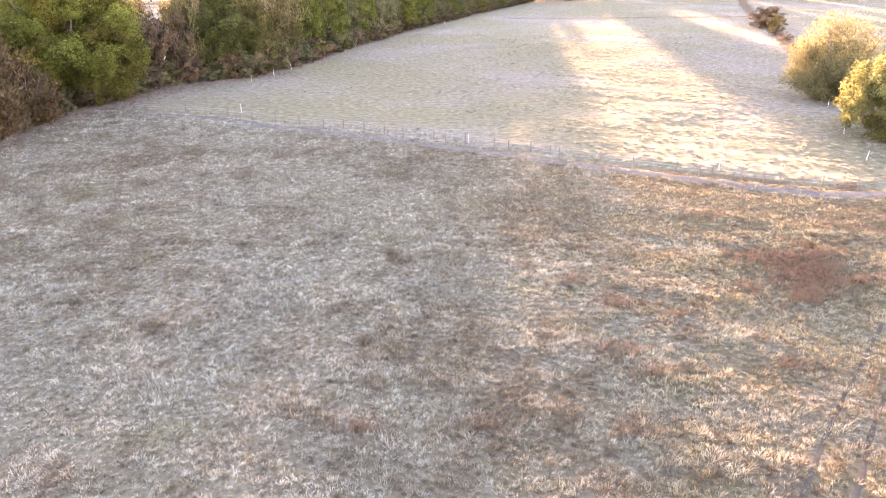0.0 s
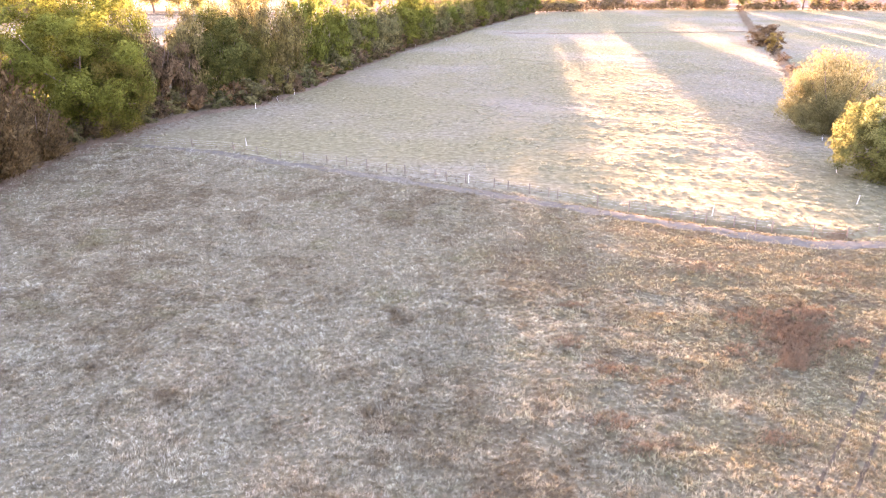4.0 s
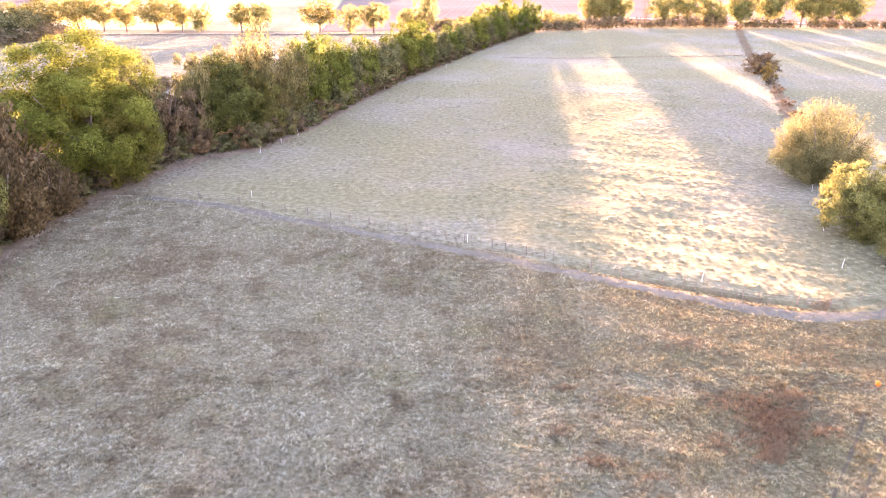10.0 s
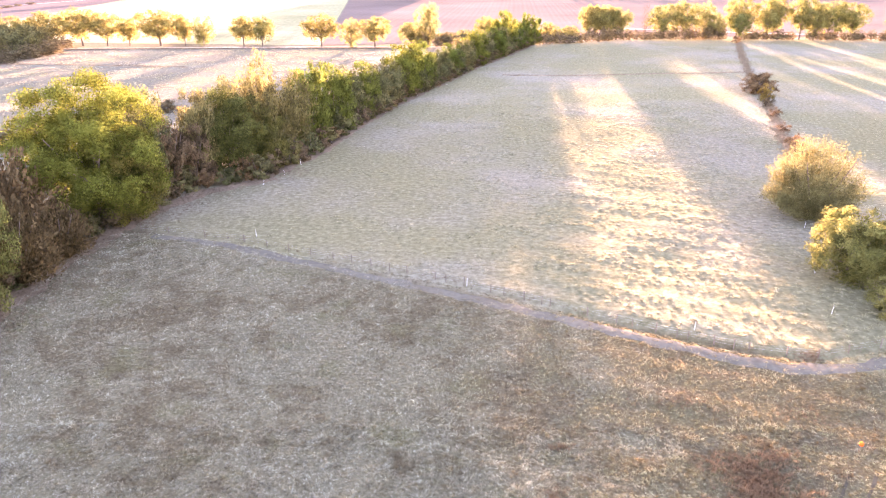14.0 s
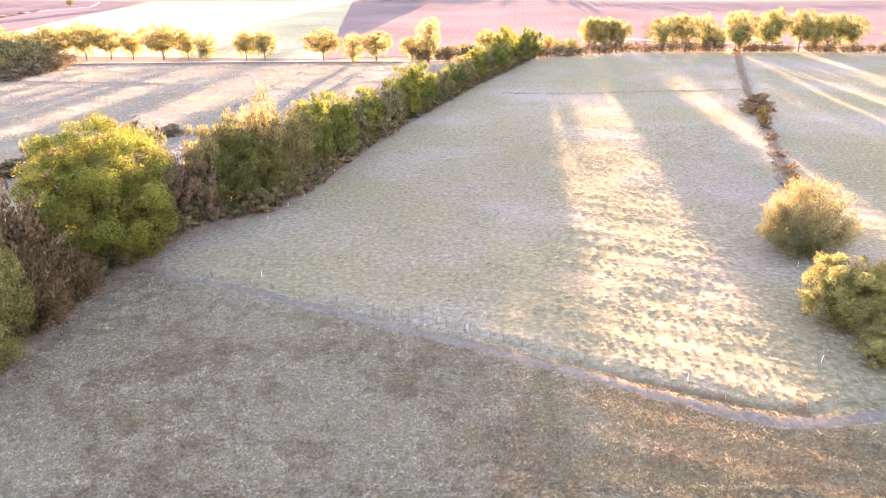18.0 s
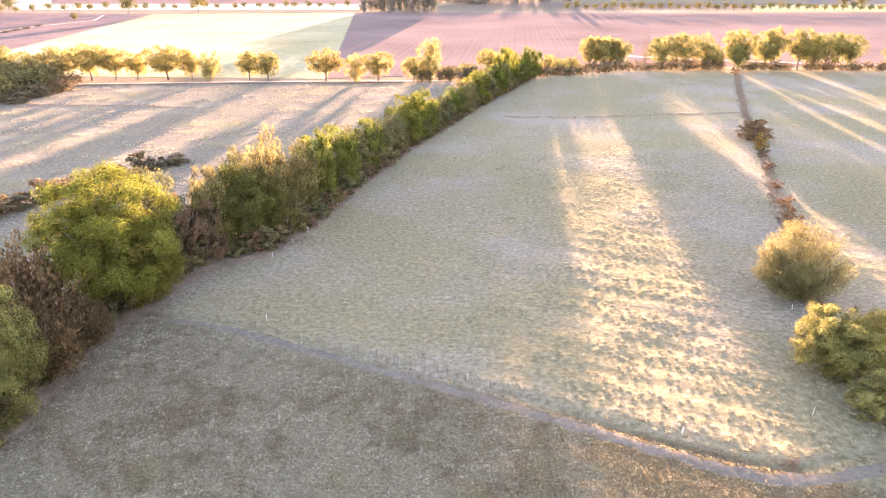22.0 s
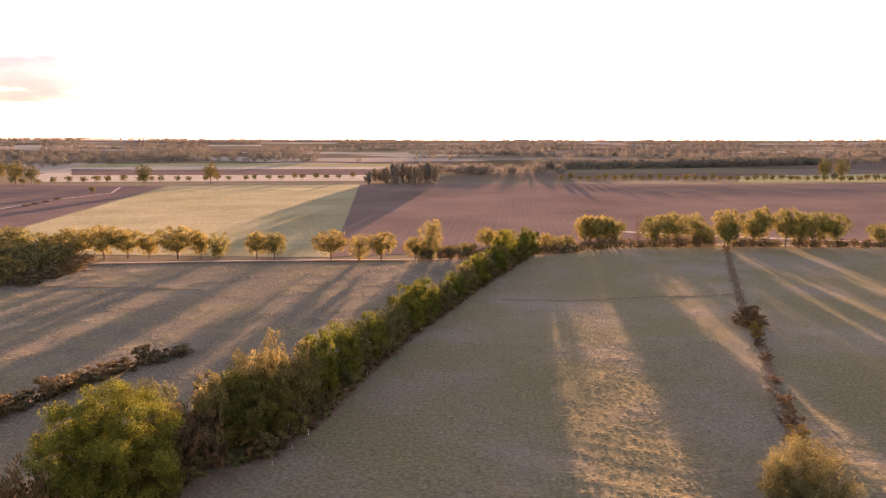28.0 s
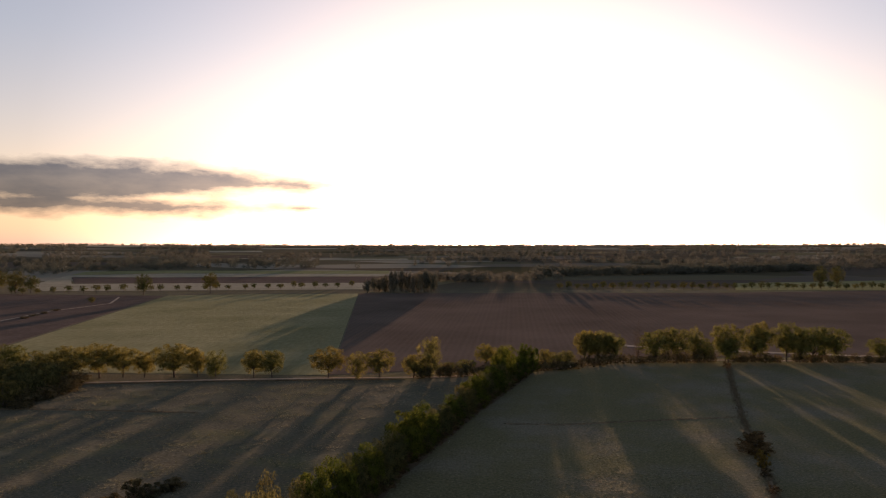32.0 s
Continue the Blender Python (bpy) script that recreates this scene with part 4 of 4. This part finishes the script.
def make_hedge_trees():
    g = "trees of the long hedge"
    tree("oak_tree", "near_oak", -58.2, 115.5, 25.4, 12.6, "large spreading oak with yellow-green autumn leaves in the hedge", group=g)
    tree("maple_tree", "near_maple", -58.8, 79.6, 20.2, 7.4, "bright green round-crowned tree at the hedge end", group=g)
    tree("bare_thorn", "near_twig", -66, 100, 18, 9.5, "half-bare grey-brown thorn thicket in the hedge", "bush", g)
    tree("bare_thorn", "near_twig", -59.0, 91, 12.5, 6.5, "half-bare grey-brown thorn bush in the hedge", "bush", g)
    tree("bare_thorn", "near_twig", -75, 92, 16, 8.0, "half-bare grey-brown thorn thicket in the hedge", "bush", g)
    tree("bare_thorn", "near_twig", -57.5, 100.5, 9.0, 5.0, "half-bare grey-brown thorn bush under the oak", "bush", g)
    tree("field_maple", "near_green", -54.0, 117.5, 17.5, 6.8, "low spreading yellow-green tree under the oak", group=g)
    tree("thorn_bush", "near_russet", -52.5, 134, 15.0, 5.0, "russet thorn bush between two green trees", "bush", g)
    tree("thorn_bush", "near_russet", -49.5, 138, 12.5, 4.0, "russet thorn bush between two green trees", "bush", g)
    tree("birch_tree", "hedge_olive", -55.3, 131, 22, 4.6, "slender olive-yellow birch beside the oak", group=g)
    tree("lime_tree", "hedge_green", -44.5, 146.5, 18.5, 8.0, "dense rounded green tree in the hedge", group=g)
    tree("lime_tree", "hedge_green", -38, 151, 14.0, 5.6, "dense rounded green tree in the hedge", group=g)
    tree("alder_tree", "hedge_olive", -48.5, 141, 19.5, 4.2, "grey-olive alder beside the dense green tree", group=g)
    tree("tall_willow", "hedge_olive", -39.5, 153, 25, 5.2, "tall narrow olive willow rising above the hedge", group=g)
    tree("willow_tree", "hedge_olive", -46, 157, 19, 5.6, "feathery olive willow behind the dense green tree", group=g)
    for x, y, tall, r, kind in [(-34.5, 163, 19.5, 5.2, "hedge_olive"), (-32.0, 171, 20.8, 5.2, "hedge_oak"), (-28.3, 186, 18.8, 5.8, "hedge_oak"), (-26.0, 196, 16.5, 4.6, "hedge_olive"), (-23.0, 206, 16.4, 5.2, "hedge_oak"), (-19.8, 218, 14.0, 4.8, "hedge_olive"),
                                (-13.0, 241, 17.6, 7.4, "hedge_oak"), (-8.0, 255, 16.8, 6.4, "hedge_oak"), (-16.5, 229, 13.5, 5.0, "hedge_olive"), (-1.5, 271, 12.5, 5.0, "hedge_olive"), (3.4, 288, 12.6, 5.4, "hedge_oak"), (8.5, 303, 13.5, 5.4, "hedge_olive"),
                                (13.5, 318, 15.6, 7.2, "hedge_oak"), (18.5, 332, 14.2, 5.5, "hedge_olive"), (23.7, 345, 14.6, 6.6, "hedge_oak"), (30, 366, 20.6, 6.8, "hedge_oak"), (27, 355, 14.0, 5.0, "hedge_olive"), (37.5, 381, 13.4, 5.6, "hedge_oak"), (42.5, 391, 12.8, 5.0, "hedge_oak"), (45, 405, 17.0, 4.4, "hedge_oak"), (50, 404, 16.0, 4.4, "hedge_oak")]:
        tree("hedge_tree", kind, x, y, tall, r, "leafy olive-green hedge tree in thin autumn foliage", group=g)
    for x, y, tall, r in [(-42, 166, 16.5, 5.5), (-52.5, 152, 15.5, 5.0), (-57, 140, 14.5, 5.0), (-36, 178, 15.5, 5.5)]:
        tree("hedge_tree", "hedge_fill", x, y, tall, r, "leafy olive-green hedge tree in thin autumn foliage", group=g)
    for i in range(22):
        y = 182 + i * 9.8 + rng.normal(0, 1.5)
        x = float(np.interp(y, [p[1] for p in HEDGE], [p[0] for p in HEDGE])) - rng.uniform(3.8, 7.0)
        tree("hedge_tree", "hedge_fill", x, y, rng.uniform(7.5, 12.5), rng.uniform(4.0, 5.4), "leafy olive-green hedge tree in thin autumn foliage", group=g)
    # undergrowth
    pts = []
    for (ax, ay), (bx, by) in zip(HEDGE[1:-1], HEDGE[2:]):
        m = max(1, round(math.hypot(bx - ax, by - ay) / 4.6))
        pts += [(ax + (bx - ax) * k / m, ay + (by - ay) * k / m) for k in range(m)]
    for i, (x, y) in enumerate(pts):
        kind = ("shrub", "shrub_olive", "shrub")[i % 3] if y > 185 else ("near_shrub", "near_hazel", "near_shrub", "near_hazel")[i % 4]
        tree("hedge_shrub", kind, x - 2.6 + rng.normal(0, 0.7), y + 0.5 + rng.normal(0, 1), rng.uniform(3.0, 6.0), rng.uniform(2.6, 4.0), "low brown-green undergrowth shrub below the hedge trees", "shrub", "hedge undergrowth")


def make_field_bushes():
    g = "bushes along the ditch"
    tree("goat_willow", "bush_olive", 65.6, 120.5, 14.0, 8.8, "wide feathery olive-yellow willow bush by the ditch", "bush", g)
    tree("hazel_bush", "bush_green", 57.2, 93, 11.0, 6.0, "rounded yellow-green hazel bush by the ditch", "bush", g)
    tree("hazel_bush", "bush_green", 64, 94.5, 9.2, 5.4, "rounded yellow-green hazel bush by the ditch", "bush", g)
    tree("hazel_bush", "bush_green", 58.6, 81, 6.8, 4.8, "small yellow-green hazel bush at the fence corner", "bush", g)
    tree("golden_shrub", "shrub_gold", 78.0, 150, 5.0, 2.9, "small golden-orange shrub beside the willow", "shrub", g)
    tree("blackthorn", "thorn", 108.5, 248, 7.4, 6.4, "low dark russet thicket on the ditch bank", "bush", g)
    for x, y, tall, r in [(113, 258, 6.0, 4.2), (104.5, 233, 6.0, 2.6), (101.5, 224, 3.4, 2.0), (97.5, 209, 3.0, 2.0), (91, 189, 2.6, 1.8), (86, 172, 3.4, 2.2), (81.5, 160, 4.6, 2.8), (166, 418, 5.0, 3.0)]:
        tree("ditch_shrub", "shrub_gold" if y == 233 else "shrub", x, y, tall, r, "low russet shrub growing in the ditch", "shrub", g)
    for i in range(17):
        k = i / 16
        x, y = np.interp(k, [0, 0.4, 0.75, 1], [-128, -109, -97, -83]), np.interp(k, [0, 0.4, 0.75, 1], [132, 161, 193, 213])
        tree("field_shrub", "meadow_shrub", x + rng.normal(0, 0.8), y, rng.uniform(3.0, 4.4) + 1.4 * (1 - k) + (2.6 if i in (9, 14) else 0.0), rng.uniform(4.6, 6.2) if i < 14 else rng.uniform(3.4, 4.4), "low dark brown shrub in the meadow hedge", "shrub", "meadow hedge")


def make_far_trees():
    g = "trees along the road"
    for x, tall, r, kind in [(-275, 16, 8.5, "far_oak"), (-258, 15.5, 8.5, "far_oak"), (-240, 17.1, 7.8, "far_oak"), (-223, 13.9, 7.5, "far_oak"), (-206, 16.5, 9.4, "far_oak"), (-189, 17.8, 8.4, "far_oak"), (-177, 16.2, 6.9, "far_oak"), (-165, 13.1, 5.6, "far_oak"),
                             (-149, 17.2, 10.4, "far_oak"), (-136, 13.8, 4.7, "far_oak"), (-126, 14.4, 5.0, "far_tall"), (-105, 14.2, 5.8, "far_oak"), (-95, 14.2, 6.2, "far_oak"),
                             (-64, 15.5, 8.4, "far_gold"), (-48, 13.9, 5.0, "far_tall"), (-36, 14.3, 7.3, "far_oak"), (-17, 11.8, 6.2, "far_oak"), (-8, 21.2, 5.6, "far_tall")]:
        tree("roadside_tree", kind, x, 389 + rng.normal(0, 1), tall * 1.08, r * 1.22, "broad yellow-green roadside tree with a clear trunk", group=g)
    for x, y, tall, r, kind in [(24.8, 425, 13, 6.5, "wind_oak"), (36.8, 428, 12, 5.5, "wind_oak"), (12, 400, 8, 5, "wind_oak"), (2, 396, 7, 5, "wind_oak"), (60, 424, 10.5, 4.6, "far_tall"), (68, 430, 7.6, 5.0, "far_tall"), (75, 435, 7.6, 5.0, "far_tall"), (86.5, 440, 18.6, 6.0, "wind_tall"), (95, 441, 18.0, 7.4, "wind_tall"), (104.5, 441, 17.2, 6.6, "wind_tall"), (91, 447, 18.4, 6.4, "wind_tall"), (100, 448, 18.2, 6.4, "wind_tall"),
                                (130, 440, 18.9, 9.4, "wind_oak"), (143, 440, 21.1, 9.4, "wind_oak"), (156, 444, 21.1, 5.2, "far_tall"), (160, 437, 14.7, 5.5, "wind_oak"), (175, 443, 23.2, 7.4, "wind_oak"), (174, 436, 14.8, 7.5, "wind_oak"), (191, 440, 21.5, 9.6, "wind_oak"), (198, 446, 23.3, 7.4, "wind_oak"), (212, 441, 24.0, 7.8, "wind_oak"), (218, 436, 18.0, 7.2, "wind_oak"), (228, 440, 21.9, 10.2, "wind_oak"), (241, 440, 20.5, 8.7, "wind_oak"), (270, 441, 14.2, 6.6, "wind_oak"), (286, 443, 16, 8, "wind_oak"), (310, 444, 17, 9, "wind_oak")]:
        tree("windbreak_tree", kind, x, y, tall * 1.04, r * 1.14, "tall leafy tree in the windbreak across the pasture", group="windbreak trees")
    for i in range(84):
        x = -15 + i * 4.0 + rng.normal(0, 0.7)
        y = np.interp(x, [-20, 55, 108, 172, 320], [385, 407, 434, 438, 436]) + rng.normal(0, 1)
        low = 109 < x < 124 or 58 < x < 80
        if not (169 < x < 175 or 206 < x < 213):
            tall = rng.uniform(4.8, 6.6) if low else rng.uniform(5.5, 9.0) if x < 176 else rng.uniform(4.0, 7.0)
            tree("windbreak_shrub", "far_shrub", x, y, tall, rng.uniform(3.0, 4.5), "low russet shrub at the foot of the windbreak", "shrub", "windbreak undergrowth")
    for i in range(34):
        x, y = -190 - (i % 4) * 12 + rng.normal(0, 2.5), 313 + (i // 4) * 8 + rng.normal(0, 2)
        low = i % 4 == 0 or i // 4 == 0
        tree("thicket_tree", "far_shrub" if low else "thicket", x, y, rng.uniform(5, 8) if low else rng.uniform(10, 14.5), rng.uniform(5.0, 6.5) if low else rng.uniform(6.5, 9), "low brown bush at the thicket edge" if low else "olive-brown tree in the thicket west of the meadow", group="west thicket")
    tree("bare_tree", "bare", 122, 449, 25, 3.4, "slim leafless reddish tree standing behind the windbreak")


def make_distant():
    g = "young roadside trees"
    for i in range(27):
        x = -612 + i * 17.5 + rng.normal(0, 2.5)
        tree("young_tree", "young", x, 1012 + 0.355 * (x + 563), rng.uniform(9, 14), rng.uniform(4.6, 7.0), "small round young tree in a roadside row", group=g)
    for i in range(56):
        x = 180 + i * 13.4 + rng.normal(0, 0.8)
        tree("young_tree", "young", x, 1100 + rng.normal(0, 2), rng.uniform(10, 15), rng.uniform(5.0, 7.0), "small round young tree in a roadside row", group=g)
    for x, y, tall, r in [(-421, 992, 30, 11.5), (-340, 1030, 31, 12), (598, 1133, 36, 12), (624, 1133, 36, 12), (-650, 1030, 34, 16), (-622, 1028, 33, 14), (-604, 1036, 27, 11)]:
        tree("lone_tree", "lone", x, y, tall, r, "large lone tree standing by the distant road", group="lone field trees")
    tree("lane_bush", "lone", -426, 856, 9, 5.0, "small dark bush beside the farm lane", "bush")
    for x, y in ((-409, 690), (-413, 712), (-417, 738), (-421, 768)):
        tree("lane_weeds", "far_shrub", x, y, 2.4, 5.0, "low rough weeds on the bank of the farm lane", "shrub", "lane weeds")
    for i in range(15):
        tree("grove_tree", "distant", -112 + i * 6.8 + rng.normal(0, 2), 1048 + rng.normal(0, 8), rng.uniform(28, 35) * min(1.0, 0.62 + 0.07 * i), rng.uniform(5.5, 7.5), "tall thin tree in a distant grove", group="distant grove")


make_hedge_trees()
make_field_bushes()
make_far_trees()
make_distant()


def woodland(name, xy, tall, label, sprays=36):
    """Far trees, each a round head of leaf masses on a short stem, all in one mesh."""
    n = len(xy)
    t = tall * rng.uniform(0.65, 1.2, n)
    who = np.repeat(np.arange(n), sprays)
    k = n * sprays
    d = rng.normal(size=(k, 3))
    d /= np.linalg.norm(d, axis=1, keepdims=True)
    far = rng.uniform(0.72, 1.06, k)[:, None]
    c = np.stack([xy[who, 0], xy[who, 1], height(xy[who, 0], xy[who, 1]) + t[who] * 0.5], -1) + d * far * t[who][:, None] * (0.46, 0.46, 0.48)
    face = d + 0.4 * rng.normal(size=(k, 3))
    u = np.cross(face, rng.normal(size=(k, 3)))
    u /= np.linalg.norm(u, axis=1, keepdims=True)
    v = np.cross(u, face)
    v /= np.linalg.norm(v, axis=1, keepdims=True) + 1e-9
    s = (t[who] * rng.uniform(0.09, 0.16, k) * (40 / sprays) ** 0.5)[:, None]
    q = np.stack([c - u * s, c + v * s * 0.8, c + u * s, c - v * s * 0.8], 1).reshape(-1, 3)
    return tagged(new(name, fast_mesh(name, q, np.arange(4 * k).reshape(-1, 4), HAZEWOOD)), label, "woodland", kind="stuff")


def make_woods():
    def band(n, x0, x1, y0, y1, slope=0.0):
        x = rng.uniform(x0, x1, n)
        return np.stack([x, rng.uniform(y0, y1, n) + slope * x], -1)

    def groves(n, x0, x1, y0, y1, cell, least):
        """Trees gathered in woods and copses with clearings between them; the painted mist glints lie open to the
        south.
        """
        xy = band(n, x0, x1, y0, y1)
        x, y = xy[:, 0], xy[:, 1]
        m = 0.7 * lumps_at(x, y * 2.2, cell, 11) + 0.3 * lumps_at(x, y * 2.2, cell * 0.37, 12) > least
        for a, b, w in MISTS:
            m &= ~((x / y > a[0] / a[1]) & (x / y < b[0] / b[1]) & (y > 0.76 * a[1]) & (y < a[1] + w))
        return xy[m]

    west = groves(1500, -1700, -150, 1400, 2300, 150, 0.44)
    west = west[west[:, 1] > np.interp(west[:, 0], [-1700, -880, -850, -697, -339, -150], [1380, 1420, 1740, 1790, 1880, 1920])]
    woodland("wood", west, 18, "mixed woodland and copses west of the fields", 100)
    woodland("wood", band(460, 200, 910, 1440, 1600, 0.3), 19, "long dark wood beyond the ploughed field", 110)
    woodland("wood", np.concatenate([band(240, 860, 1700, 1720, 2000), band(70, -60, 90, 1300, 1420), band(26, 80, 230, 1320, 1440)]), 17, "dark wood on the eastern horizon", 120)
    woodland("wood", np.concatenate([groves(900, -1900, -100, 2300, 2900, 190, 0.52), groves(1700, -100, 1900, 1950, 2900, 190, 0.52)]), 17, "copses and small woods in the far distance", 44)
    woodland("wood", groves(4200, -2700, 2700, 2900, 4000, 230, 0.46), 14, "far belts of trees under the horizon", 24)
    woodland("wood", groves(5200, -3700, 3700, 4000, 5600, 300, 0.42), 13, "wooded plain near the horizon", 14)
    woodland("wood", groves(7000, -6500, 6500, 5600, 9500, 400, 0.4), 10, "last belts of forest along the horizon", 10)


make_woods()


# ---- fences and small things ----
def wood_post(tall, r, lean):
    return tube_mesh("post", [(0, 0, -0.3), (0, 0, 0.2), (lean * 0.5, 0, tall * 0.6), (lean, 0.01, tall - 0.03), (lean, 0.01, tall)], (r, r, r * 0.95, r * 0.9, r * 0.6), POST, 8)


def make_fence():
    root = new("fence")
    tagged(root, "thin wire fence on weathered wooden posts across the grass", "fence")
    meshes = [wood_post(1.3, 0.06, 0.0), wood_post(1.2, 0.055, 0.06), wood_post(1.35, 0.065, -0.05)]
    xs = [-50, -45, -38.5, -31.6, -27.5, -23.7, -20, -16.4, -13.4, -10.4, -7.6, -5.0, -0.9, 0.6, 3.1, 6.7, 8.4, 11.0, 13.2, 14.2, 18.6, 21.9, 23.6, 26.1, 28.3, 29.4, 32.1, 34.1, 35.6, 39.6, 42.9, 47, 51.5, 56]
    tops = []
    for i, x in enumerate(xs):
        y = float(np.interp(x, [p[0] for p in FENCE], [p[1] for p in FENCE])) + 0.35
        ob = part("post", meshes[i % 3], root)
        ob.matrix_basis = pose(x, y, h0(x, y), 0, 0, 40 * i)
        tops.append((x, y, h0(x, y)))
    for level in (0.45, 0.8, 1.1):
        pts = [(x, y + 0.05, z + level) for x, y, z in tops]
        part("wire", tube_mesh("wire", pts, [0.004] * len(pts), STEEL, 4), root, "thin galvanised wire")


def stake(name, x, y, label, group, lean=0.0):
    """A white electric-fence stake with a tread foot and wire clips."""
    root = new(name)
    root.matrix_basis = pose(x, y, h0(x, y), lean, lean * 0.6, 0)
    shaft = part("shaft", tube_mesh("shaft", [(0, 0, -0.15), (0, 0, 0.5), (0, 0, 1.15), (0, 0, 1.2)], (0.022, 0.02, 0.018, 0.01), WHITE, 8), root)
    part("tread", tube_mesh("tread", [(0.0, 0, 0.05), (0.12, 0, 0.05), (0.13, 0, 0.08)], (0.015, 0.015, 0.008), WHITE, 6), root)
    for z in (0.55, 0.85, 1.1):
        part("clip", tube_mesh("clip", [(0.015, 0, z), (0.045, 0, z + 0.01), (0.05, 0, z + 0.04)], (0.008, 0.008, 0.006), WHITE, 5), shaft)
    return tagged(root, label, "stake", group)


def make_stakes():
    for x, y, lean in [(-35.7, 137.6, 14), (-33.1, 145, 3), (-31.1, 152.8, -4), (-27, 171.4, 2), (-22.2, 193.4, 0), (-17, 213, 3), (-8.5, 240, 0), (1.5, 262, 2), (-30.2, 109, 2), (3.5, 90.6, 0), (49.9, 82.3, 6), (53.9, 95.0, -5), (61.5, 114.2, 0), (30.7, 77.4, 4)]:
        stake("fence_stake", x, y, "white plastic electric fence stake in the grass", "white stakes", lean)


def make_marker():
    root = new("marker")
    x, y = 38.5, 54.6
    root.matrix_basis = pose(x, y, h0(x, y))
    part("stake", tube_mesh("stake", [(0, 0, -0.2), (0, 0, 0.3), (0.02, 0, 0.75)], (0.025, 0.025, 0.02), POST, 8), root, "short wooden stake")
    cap = [(0.02, 0, 0.62), (0.02, 0, 0.64), (0.02, 0, 0.75), (0.02, 0, 0.9), (0.02, 0, 1.0), (0.02, 0, 1.04)]
    part("cap", tube_mesh("cap", cap, (0.12, 0.18, 0.2, 0.19, 0.12, 0.04), ORANGE, 14), root, "bright orange plastic cap")
    tagged(root, "bright orange plastic marker on a short stake in rough grass", "marker")


make_fence()
make_stakes()
make_marker()
